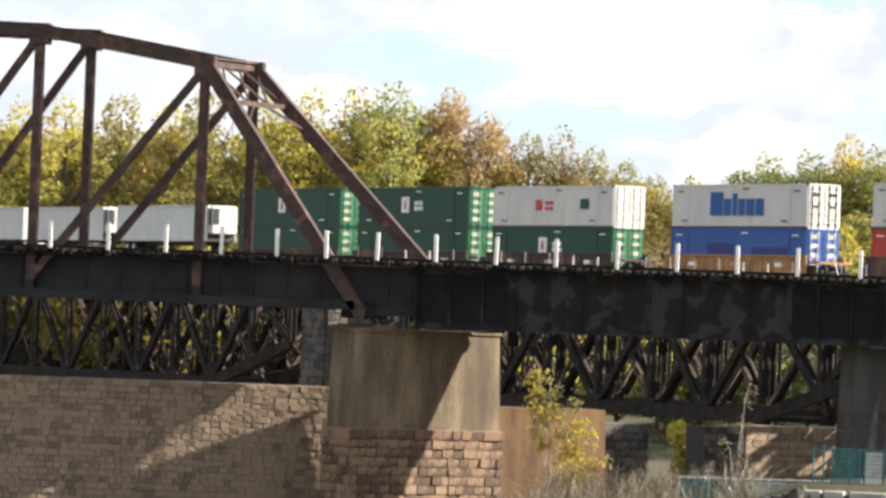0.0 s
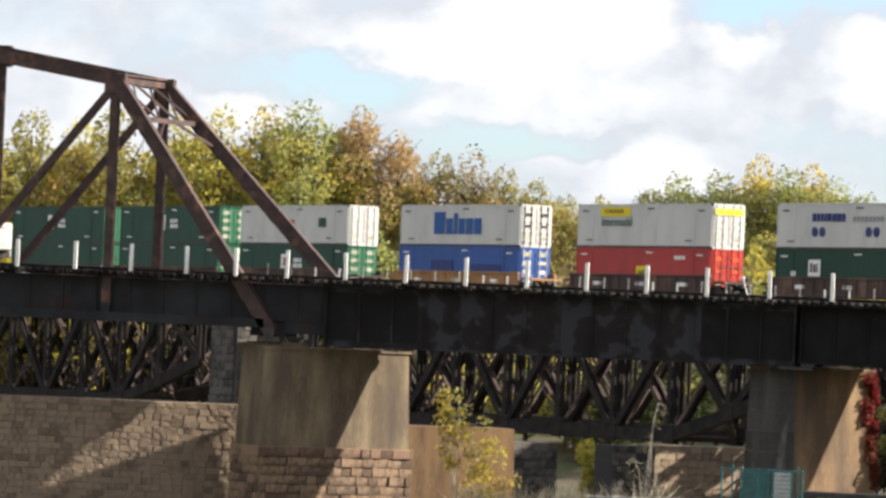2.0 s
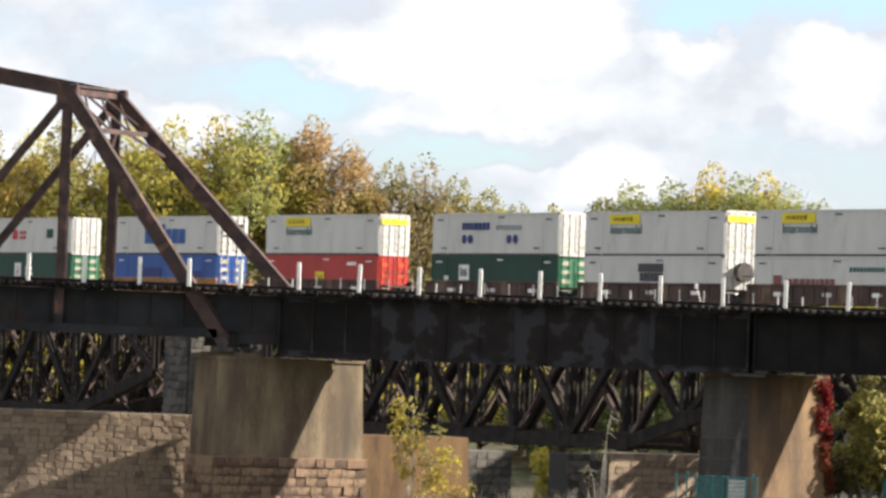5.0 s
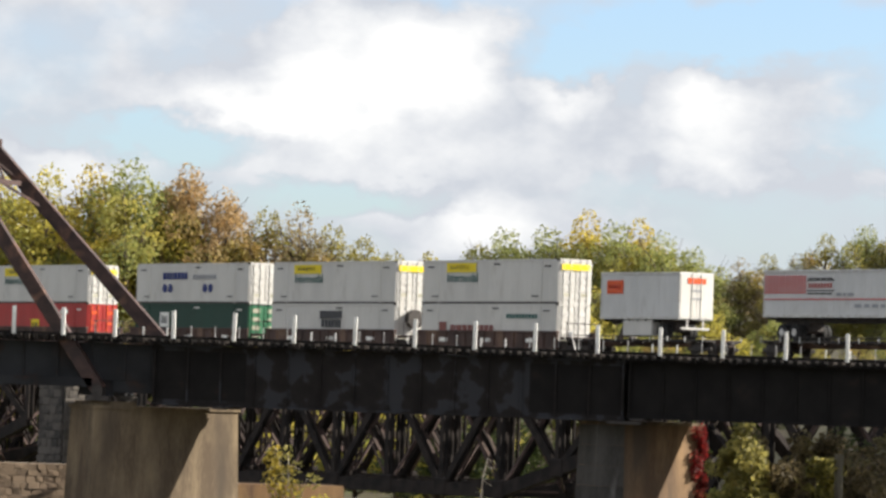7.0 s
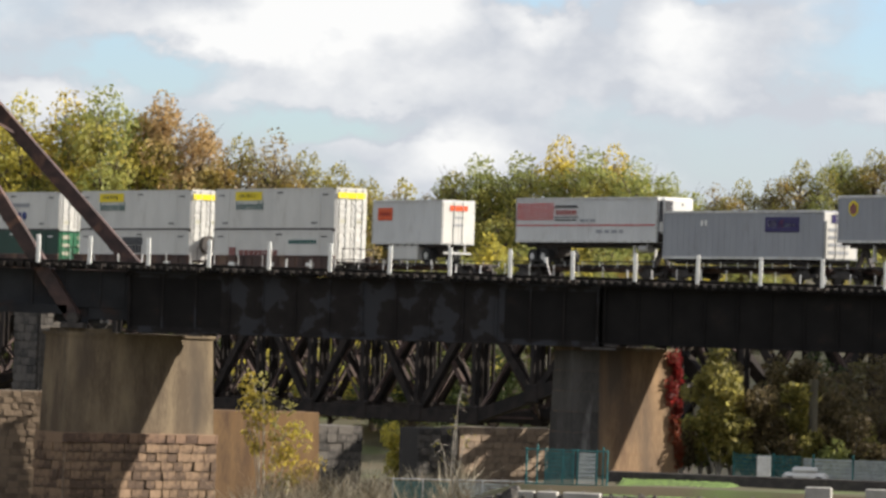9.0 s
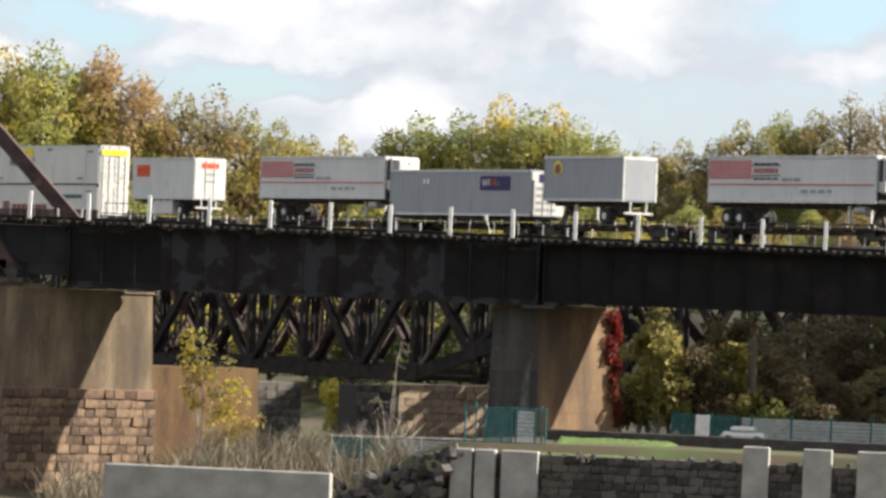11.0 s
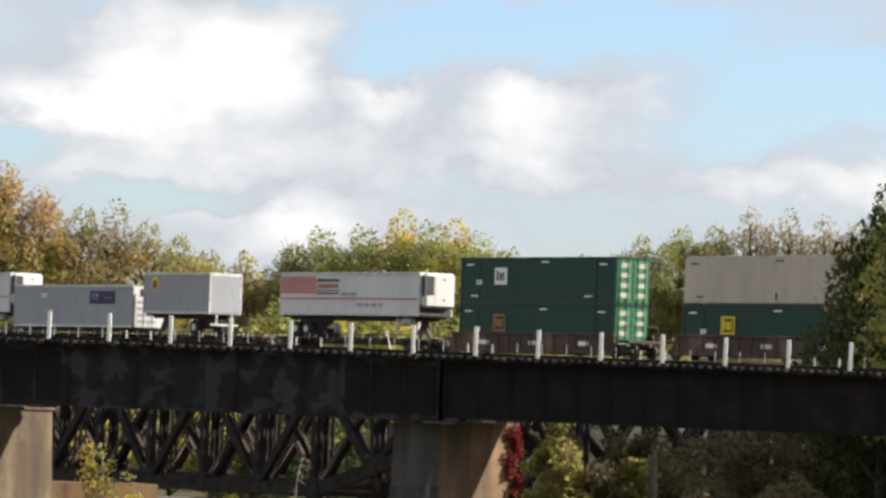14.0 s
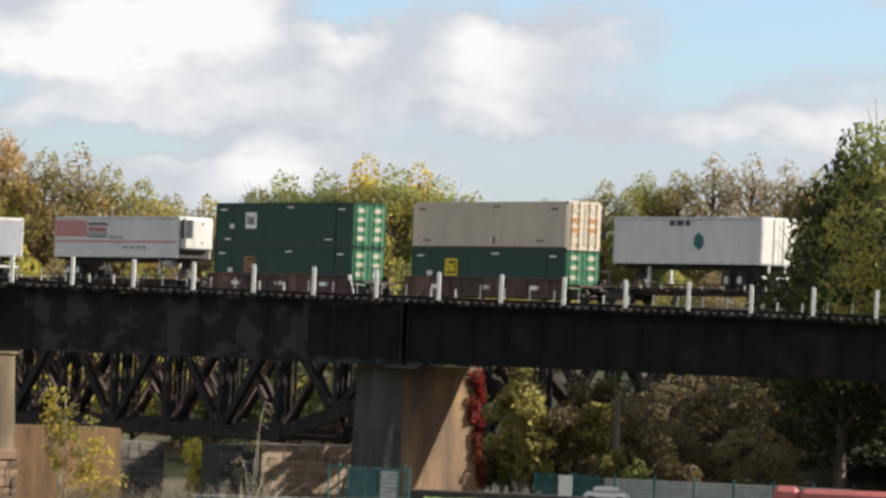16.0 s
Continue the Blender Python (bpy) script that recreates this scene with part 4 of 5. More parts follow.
def trailer(L, H, material, label, nose="doors", floor=1.5, wheels=True):
    """A highway trailer body whose origin stands on the car deck; floor is the height of its body."""
    t = thing("semi_trailer", label, "trailer", "trailers on the train")
    z0, z1 = floor, floor + H
    part("body", bbox(B(), (-L / 2, -HALF + 0.02, z0), (L / 2, HALF - 0.02, z1), 0.03), material, t)
    for sg in (-1, 1):
        for z in (z0 + 0.08, z1 - 0.06):
            part("side_rail", bbox(B(), (-L / 2, sg * HALF - 0.03, z - 0.08), (L / 2, sg * HALF + 0.02, z + 0.07), 0.01), GALV, t)
        bm = B()
        for i in range(int(L / 0.61)):
            x = -L / 2 + 0.3 + i * 0.61
            bbox(bm, (x - 0.02, sg * (HALF - 0.02) - 0.012, z0 + 0.15), (x + 0.02, sg * (HALF - 0.02) + 0.012, z1 - 0.12))
        part("side_seams", bm, material, t)
        for x in (-L / 2 + 0.06, L / 2 - 0.06):
            part("corner_post", bbox(B(), (x - 0.07, sg * (HALF - 0.05) - 0.06, z0), (x + 0.07, sg * (HALF - 0.05) + 0.06, z1), 0.02), GALV if material != GREY else GREY, t)
    bm = B()
    for i in range(int(L / 0.9)):
        x = -L / 2 + 0.4 + i * 0.9
        bbox(bm, (x - 0.05, -HALF + 0.08, z0 - 0.14), (x + 0.05, HALF - 0.08, z0))
    for y in (-0.5, 0.5):
        bbox(bm, (-L / 2 + 0.3, y - 0.06, z0 - 0.3), (L / 2 - 0.3, y + 0.06, z0 - 0.12))
    part("under_frame", bm, IRON, t)
    tail = -1 if nose == "reefer" else 1
    if wheels and floor > 0.6:
        n = 2 if L > 10 else 1
        for k in range(n):
            x = tail * (L / 2 - 1.9 - k * 1.25)
            for y in (-0.95, 0.95):
                bm = B()
                for d in (-0.16, 0.16):
                    disc(bm, (x, y + d, 0.5), (0, 1, 0), 0.5, 0.25, 18)
                w = part("tyre", bm, TYRE, t)
                part("hub", disc(B(), (x, y + math.copysign(0.3, y), 0.5), (0, 1, 0), 0.22, 0.05, 12), GALV, w)
            part("axle", tube(B(), [(x, -1, 0.5), (x, 1, 0.5)], 0.07, 0.07), IRON, t)
            part("suspension", bbox(B(), (x - 0.6, -0.55, 0.55), (x + 0.6, 0.55, z0 - 0.25), 0.05), IRON, t)
        x = -tail * (L / 2 - 3.0)
        for y in (-0.8, 0.8):
            part("landing_leg", bbox(B(), (x - 0.08, y - 0.08, 0.35), (x + 0.08, y + 0.08, z0 - 0.1), 0.01), GALV, t)
            part("foot", bbox(B(), (x - 0.18, y - 0.15, 0.3), (x + 0.18, y + 0.15, 0.36)), GALV, t)
        x = -tail * (L / 2 - 1.1)
        bm = beam(B(), (x - 0.7, 0, 0), (x, 0, z0 - 0.3), 0.3, 0.2)
        beam(bm, (x + 0.7, 0, 0), (x, 0, z0 - 0.3), 0.3, 0.2)
        part("hitch_stand", bm, IRON, t)
        if tail == 1:
            bm = bbox(B(), (L / 2 - 0.12, -1.1, 0.62), (L / 2, 1.1, 0.76), 0.02)
            for y in (-0.6, 0.6):
                bbox(bm, (L / 2 - 0.1, y - 0.05, 0.7), (L / 2 - 0.02, y + 0.05, z0))
            part("rear_bumper", bm, GALV, t)
    if nose == "reefer":
        bm = bbox(B(), (L / 2, -1.16, z0 + 0.55), (L / 2 + 0.5, 1.16, z1 - 0.06), 0.14)
        unit = part("cooling_unit", bm, WHITE, t, "white refrigeration unit")
        part("grille", bbox(B(), (L / 2 + 0.49, -1.02, z0 + 1.35), (L / 2 + 0.52, -0.5, z1 - 0.22), 0.01), INKDARK, unit, "black air grille")
        part("grille", bbox(B(), (L / 2 + 0.08, -1.175, z0 + 1.3), (L / 2 + 0.42, -1.155, z1 - 0.25), 0.005), INKDARK, unit, "black side grille")
        part("seam", bbox(B(), (L / 2 + 0.5, -0.42, z0 + 0.65), (L / 2 + 0.507, -0.39, z1 - 0.2)), GREY, unit)
        for z in (z0 + 1.0, z1 - 0.5):
            part("latch", bbox(B(), (L / 2 + 0.5, 0.2, z), (L / 2 + 0.515, 0.34, z + 0.12)), IRON, unit)
        part("fuel_tank", tube(B(), [(L / 2 - 2.4, -0.7, z0 - 0.35), (L / 2 - 1.4, -0.7, z0 - 0.35)], 0.28, 0.28, 12), GALV, t)
        # dark panel stands in for the shadowed gap under the unit
        part("gap_panel", bbox(B(), (L / 2, -1.2, z0 + 0.02), (L / 2 + 0.06, 1.2, z0 + 0.7), 0.02), IRON, t)
    elif nose == "roller":
        part("roller_door", bbox(B(), (L / 2, -HALF + 0.15, z0 + 0.1), (L / 2 + 0.025, HALF - 0.15, z1 - 0.2), 0.01), OFFWHITE if material != GREY else GREY, t, "ribbed roll-up door")
        for k in range(8):
            z = z0 + 0.2 + k * (H - 0.5) / 8
            part("door_slat", bbox(B(), (L / 2 + 0.026, -HALF + 0.17, z), (L / 2 + 0.036, HALF - 0.17, z + (H - 0.5) / 8 - 0.02)), OFFWHITE if material != GREY else GREY, t)
        part("door_frame", bbox(B(), (L / 2, -HALF, z1 - 0.2), (L / 2 + 0.05, HALF, z1), 0.01), GALV, t)
        for sg in (-1, 1):
            part("door_frame", bbox(B(), (L / 2, sg * (HALF - 0.07) - 0.07, z0), (L / 2 + 0.05, sg * (HALF - 0.07) + 0.07, z1 - 0.2), 0.01), GALV, t)
    else:
        for sg in (-1, 1):
            y0, y1 = sorted((sg * 0.015, sg * (HALF - 0.08)))
            d = part("door", bbox(B(), (L / 2, y0, z0 + 0.08), (L / 2 + 0.03, y1, z1 - 0.1), 0.01), WHITE, t, "white rear door leaf")
            part("lock_rod", tube(B(), [(L / 2 + 0.07, sg * 0.35, z0 + 0.1), (L / 2 + 0.07, sg * 0.35, z1 - 0.1)], 0.022, 0.022), WHITE, d)
    return t


def flag_art(t, L, z0):
    """Red stripes, a red name box drawn as bars, and a thin red line."""
    x = -L / 2 + 0.1
    for k in range(8):
        side_plate(t, "red_stripe", x, x + 4.2, z0 + 1.45 + k * 0.14, z0 + 1.52 + k * 0.14, INKRED)
    for z in (1.58, 2.2):
        side_plate(t, "panel_border", x + 4.25, x + 7.0, z0 + z, z0 + z + 0.06, INKDARK)
    bars(t, "name_bar", x + 4.45, z0 + 1.76, 0.3, [0.2] * 8, FADED, 0.1)
    bars(t, "dark_mark", x + 4.4, z0 + 2.28, 0.1, [0.5] * 4, INKDARK, 0.12)
    bars(t, "dark_mark", x + 4.4, z0 + 1.38, 0.1, [0.5] * 4, INKDARK, 0.12)
    side_plate(t, "red_line", -L / 2 + 0.1, L / 2 - 0.2, z0 + 1.06, z0 + 1.13, INKRED)
    bars(t, "small_lettering_bar", x + 7.2, z0 + 1.3, 0.18, [0.5, 0.3, 0.6], GREY, 0.15)
    bars(t, "small_lettering_bar", x + 9.0, z0 + 0.6, 0.2, [0.7, 0.5, 0.6, 0.4], GREY, 0.25)


def lettering(t, word, x, z, size, material):
    cu = bpy.data.curves.new("lettering", "FONT")
    cu.body, cu.size, cu.extrude, cu.resolution_u = word, size, 0.008, 3
    cu.materials.append(material)
    ob = new("lettering", cu)
    ob.parent = t
    ob.matrix_local = Matrix.Translation((x, -HALF - 0.03, z)) @ pose(0, 0, 0, 90, 0, 0)
    return ob


MOVING = []


def on_train(ob, s_mid, z):
    MOVING.append((ob, s_mid, z))


L53, H = 16.15, 2.9
CAR_FLOOR = 0.36


def stack(s_right, low, high, car_len=19.4, car_mat=WELLBROWN):
    mid = s_right - L53 / 2
    car = well_car(car_len, car_mat, "tan-brown steel well car with ribbed sides" if car_mat is WELLTAN else "rusty brown steel well car with ribbed sides")
    on_train(car, mid, 0)
    on_train(low, mid, CAR_FLOOR)
    on_train(high, mid, CAR_FLOOR + H)


def yellow_art(c, word=True):
    side_plate(c, "yellow_sign", -5.2, -1.6, 2.08, 2.7, YELLOW, "yellow sign panel")
    bars(c, "sign_bar", -4.7, 2.28, 0.26, [0.16, 0.16, 0.3, 0.3, 0.3, 0.3], INKDARK, 0.14)
    if word:
        lettering(c, "Intermodal", -5.1, 1.45, 0.85, TEALINK)
    part("yellow_band", bbox(B(), (L53 / 2 + 0.1, -1.1, 2.2), (L53 / 2 + 0.112, 1.1, 2.6)), YELLOW, c, "yellow band on the doors")


def emp_art(c, frame_mat):
    x0, x1, z0, z1 = -4.4, -3.1, 1.2, 2.25
    if frame_mat is POST:
        side_plate(c, "logo_panel", x0, x1, z0, z1, POST, "square white logo panel")
    else:
        for a, b, d, e in ((x0, x1, z0, z0 + 0.12), (x0, x1, z1 - 0.12, z1), (x0, x0 + 0.12, z0 + 0.12, z1 - 0.12), (x1 - 0.12, x1, z0 + 0.12, z1 - 0.12)):
            side_plate(c, "logo_edge", a, b, d, e, frame_mat)
    for k, (w, h) in enumerate(((0.28, 0.6), (0.32, 0.5), (0.22, 0.55))):
        x = x0 + 0.2 + k * 0.33
        part("logo_bar", bbox(B(), (x, -HALF - 0.034, z0 + 0.25), (x + w - 0.06, -HALF - 0.023, z0 + 0.25 + h)), INKDARK if frame_mat is POST else frame_mat, c)
    bars(c, "white_mark", -6.3, 1.2, 0.3, [0.2, 0.2], POST, 0.1)


def build_train():
    hat = [(0.5, 0.45, 0.7, 0.3), (0.5, 1.05, 0.7, 0.28), (0.5, 1.65, 0.7, 0.28), (0.5, 2.25, 0.7, 0.3)]

    def badge(c):
        side_plate(c, "white_badge", -1.6, -0.5, 1.05, 2.2, POST, "white shield badge")
        side_plate(c, "red_badge", -1.25, -0.85, 1.3, 1.95, INKRED)
        bars(c, "white_lettering_bar", 0.3, 1.6, 0.3, [0.3, 0.3, 0.3], POST, 0.12)
        bars(c, "white_lettering_bar", 0.3, 1.2, 0.3, [0.4, 0.3, 0.3], POST, 0.12)
    # stacks of containers
    for s, lab in ((-24.0, "dark green steel container on a well car"), (-4.7, "green steel container with a white badge")):
        lo, hi = (container(L53, H, GREEN, lab, bar=GALV, plates=hat) for _ in range(2))
        badge(hi)
        stack(s, lo, hi)
    lo, hi = container(L53, H, GREEN, "green steel container under a white one", plates=hat), container(L53, H, WHITE, "white container with small red marks on its side")
    badge(lo)
    bars(hi, "red_mark", -2.2, 1.2, 0.75, [0.2, 0.35, 0.2], INKRED, 0.05)
    bars(hi, "red_lettering_bar", -0.9, 1.6, 0.25, [0.3, 0.25, 0.3], INKRED, 0.1)
    bars(hi, "red_lettering_bar", -0.9, 1.2, 0.25, [0.4, 0.5], INKRED, 0.1)
    side_plate(hi, "green_panel", 3.8, 4.9, 1.3, 2.0, GREEN)
    stack(15.1, lo, hi)
    lo, hi = container(L53, H, BLUE, "blue container with dark patches", plates=hat), container(L53, H, WHITE, "white container with large blue lettering shapes", bar=IRON)
    # a large blue name drawn as plain slanted shapes
    x = -3.4
    for w, h in ((1.5, 1.55), (0.85, 1.1), (0.55, 1.45), (0.8, 1.1), (0.95, 1.1), (0.95, 1.1)):
        bm = bbox(B(), (x, -HALF - 0.022, 0.85), (x + w, -HALF - 0.002, 0.85 + h))
        part("name_shape", bm, INKBLUE, hi, "blue letter-sized block")
        x += w + 0.16
    side_plate(lo, "dark_patch", -3.6, -0.6, 0.95, 1.9, NAVY, "faded dark panel")
    side_plate(lo, "dark_patch", 1.8, 5.8, 0.75, 1.65, NAVY, "faded dark panel")
    stack(38.9, lo, hi, car_mat=WELLTAN)
    lo, hi = container(L53, H, RED, "red steel container on a well car", bar=ORANGE), container(L53, H, WHITE, "white container with a yellow sign panel", bar=GALV)
    yellow_art(hi)
    side_plate(lo, "logo_panel", -0.6, 0.6, 0.5, 1.7, YELLOW, "square yellow-edged logo panel")
    bars(lo, "logo_bar", -0.4, 0.75, 0.7, [0.3, 0.35], INKDARK, 0.1)
    bars(lo, "pale_lettering_bar", 3.9, 2.15, 0.25, [0.35, 0.35, 0.35], POST, 0.1)
    stack(62.5, lo, hi)
    lo, hi = container(L53, H, DKGREEN, "dark green container with a white logo panel", plates=hat), container(L53, H, WHITE, "white container with navy lettering bars and dots")
    emp_art(lo, POST)
    bars(hi, "navy_lettering_bar", -4.2, 1.75, 0.5, [0.42, 0.3, 0.3, 0.2, 0.42, 0.45, 0.4, 0.35], NAVY, 0.1)
    bars(hi, "grey_lettering_bar", 0.2, 1.75, 0.32, [0.3] * 8, GREY, 0.12)
    for x in (-3.9, -3.1, 1.9, 2.7):
        part("navy_dot", disc(B(), (x, -HALF - 0.012, 1.1), (0, 1, 0), 0.32, 0.02, 14), NAVY, hi)
    stack(86.1, lo, hi)
    lo, hi = container(L53, H, WHITE, "white container with dark lettering bars"), container(L53, H, WHITE, "white container with a yellow sign panel")
    yellow_art(hi)
    side_plate(lo, "dark_sign", -1.6, 1.3, 1.85, 2.4, INKDARK)
    bars(lo, "lettering_bar", -1.4, 1.25, 0.55, [0.42, 0.35, 0.2, 0.55, 0.35, 0.3], INKDARK, 0.08)
    lettering(lo, "INTERMODAL", -2.6, 0.62, 0.75, INKDARK)
    bm = disc(B(), (L53 / 2 + 0.32, 0.1, 1.9), (1, 0, 0), 0.62, 0.5, 20)
    part("round_tank", bm, IRON, lo, "dark round tank on the end wall")
    stack(105.6, lo, hi)
    lo, hi = container(L53, H, WHITE, "white container with maroon emblem and lettering bars"), container(L53, H, WHITE, "tall white container with a yellow sign panel", bar=GALV)
    yellow_art(hi)
    side_plate(lo, "emblem", -5.9, -5.0, 0.55, 1.7, MAROON)
    bars(lo, "maroon_lettering_bar", -4.5, 0.75, 0.75, [0.6, 0.6, 0.55, 0.45, 0.45, 0.2, 0.45, 0.45, 0.45], MAROON, 0.12)
    bars(lo, "teal_lettering_bar", 2.2, 1.95, 0.28, [0.25] * 10, TEALINK, 0.12)
    stack(125.2, lo, hi)
    lo, hi = container(L53, H, DKGREEN, "dark green container with a dull logo panel", plates=hat), container(L53, H, DKGREEN, "dark green container with a white logo panel", plates=hat)
    emp_art(hi, POST), emp_art(lo, WELLTAN)
    stack(235.8, lo, hi)
    lo, hi = container(L53, H, DKGREEN, "dark green container with a yellow logo panel", plates=hat), container(L53, H, BEIGE, "beige corrugated steel container", ribs=54, bar=WELLTAN, plates=hat)
    emp_art(lo, YELLOW)
    part("drip_mark", bbox(B(), (0.6, -HALF - 0.03, 0.3), (0.75, -HALF - 0.01, 0.75)), IRON, hi)
    stack(258.8, lo, hi)
    # trailers on low cars
    deck = 1.05
    rows = [
        (-79.7, 13.7, 2.75, OFFWHITE, "doors", "white box trailer on a low rail car", 1.0),
        (-64.3, 12.6, 2.75, OFFWHITE, "reefer", "white refrigerated trailer with a nose unit", 1.0),
        (-45.6, 16.1, 2.85, OFFWHITE, "reefer", "long white refrigerated trailer with a nose unit", 1.0),
        (138.7, 8.6, 2.95, OFFWHITE, "doors", "short white trailer with orange sign panels", 1.25),
        (163.2, 15.7, 2.85, OFFWHITE, "reefer", "white trailer with red stripes and a nose unit", 1.4),
        (180.2, 16.3, 2.95, GREY, "doors", "grey trailer with a violet sign panel", 0.4),
        (190.1, 8.5, 2.8, GREY, "roller", "short grey trailer with a gold shield emblem", 1.4),
        (215.1, 16.2, 2.8, OFFWHITE, "reefer", "white refrigerated trailer with red stripes", 1.4),
        (277.6, 14.0, 2.75, OFFWHITE, "doors", "pale trailer with a dark shield emblem", 1.4),
    ]
    for k, (s, L, h, m, nose, lab, fl) in enumerate(rows):
        t = trailer(L, h, m, lab, nose, fl)
        mid = s - L / 2
        on_train(t, mid, deck)
        if k == 3:
            side_plate(t, "orange_sign", -3.6, -1.8, fl + 1.6, fl + 2.45, ORANGE, "orange sign panel")
            bars(t, "sign_bar", -3.4, fl + 1.9, 0.25, [0.2] * 5, INKRED, 0.08)
            part("orange_sign", bbox(B(), (L / 2 + 0.05, -0.7, fl + 2.25), (L / 2 + 0.062, 0.7, fl + 2.6)), ORANGE, t)
            part("side_box", bbox(B(), (-1.9, -1.2, 0.2), (1.3, -0.6, fl - 0.02), 0.05), WHITE, t, "white box slung below the floor")
            for z in (1.25, 1.75):
                part("grey_mark", bbox(B(), (L / 2 + 0.05, -0.4, fl + z), (L / 2 + 0.06, 0.4, fl + z + 0.12)), GREY, t)
        elif k in (4, 7):
            flag_art(t, L, fl)
        elif k == 5:
            side_plate(t, "violet_sign", 2.4, 5.8, fl + 1.65, fl + 2.55, PURPLE, "violet sign panel")
            bars(t, "white_sign_bar", 2.7, fl + 1.95, 0.4, [0.22, 0.22, 0.22], POST, 0.08)
            bars(t, "orange_sign_bar", 3.7, fl + 1.95, 0.4, [0.22, 0.22], ORANGE, 0.08)
            bars(t, "grey_sign_bar", 4.3, fl + 1.95, 0.22, [0.18] * 5, GREY, 0.06)
            bars(t, "pale_mark", -4.2, fl + 2.05, 0.32, [0.22, 0.22], POST, 0.2)
            part("violet_sign", bbox(B(), (L / 2 + 0.05, -0.7, fl + 2.2), (L / 2 + 0.062, 0.8, fl + 2.7)), PURPLE, t)
            for z in (0.35, 0.8, 1.25, 1.7):
                part("dark_mark", bbox(B(), (L / 2 + 0.05, -0.9, fl + z), (L / 2 + 0.06, 0.6, fl + z + 0.2)), GREY, t)
        elif k == 6:
            bm = disc(B(), (-2.75, -HALF - 0.012, fl + 2.05), (0, 1, 0), 0.5, 0.02, 6)
            part("shield_emblem", bm, YELLOW, t, "gold shield emblem")
            part("shield_core", disc(B(), (-2.75, -HALF - 0.026, fl + 2.0), (0, 1, 0), 0.36, 0.01, 6), MAROON, t)
        elif k == 8:
            part("shield_emblem", disc(B(), (1.2, -HALF - 0.012, fl + 1.35), (0, 1, 0), 0.5, 0.02, 6), TEALINK, t)
            bars(t, "dark_lettering_bar", -1.6, fl + 2.25, 0.3, [0.5, 0.6, 0.4], INKDARK, 0.2)
    for s, L in ((-86.5, 16.0), (-70.0, 15.0), (-53.7, 17.0), (134.0, 16.5), (155.4, 17.0), (172.0, 15.5), (188.0, 15.0), (207.0, 18.0), (270.6, 17.0)):
        on_train(spine_car(L, "low brown spine car for trailers"), s, 0)


build_train()


def train_pose(s, z):
    p = at(s, HALF, z)
    return Matrix.Translation(p) @ pose(0, 0, 0, 0, -math.degrees(math.atan(GRADE)), -48.6635)


# ---- plants ----
def leaf_mesh(name, blobs, count, size, material, seed):
    """Many small folded leaf clumps on and inside uneven blobs: rows of centre, radii."""
    rng = np.random.default_rng(seed)
    w = np.array([b[3] * b[4] * b[5] for b in blobs]) ** 0.67
    pick = rng.choice(len(blobs), count, p=w / w.sum())
    bl = np.array(blobs)[pick]
    d = rng.normal(size=(count, 3))
    d /= np.linalg.norm(d, axis=1, keepdims=True)
    r = rng.uniform(0.3, 1.0, (count, 1)) ** 0.5 * (1 + 0.12 * np.abs(rng.normal(size=(count, 1))))
    c = bl[:, :3] + d * bl[:, 3:6] * r
    a = rng.normal(size=(count, 3)) + d * 0.6
    a /= np.linalg.norm(a, axis=1, keepdims=True)
    b = np.cross(a, rng.normal(size=(count, 3)))
    b /= np.linalg.norm(b, axis=1, keepdims=True)
    e = np.cross(a, b)
    s = size * rng.uniform(0.5, 1.4, (count, 1))
    v = np.stack([c - b * s, c - e * s * 0.55 + a * s * 0.2, c + b * s, c + e * s * 0.55 + a * s * 0.2], 1).reshape(-1, 3)
    f = np.arange(count * 4).reshape(-1, 4)
    me = bpy.data.meshes.new(name)
    me.from_pydata(v.tolist(), [], f.tolist())
    me.materials.append(material)
    return me


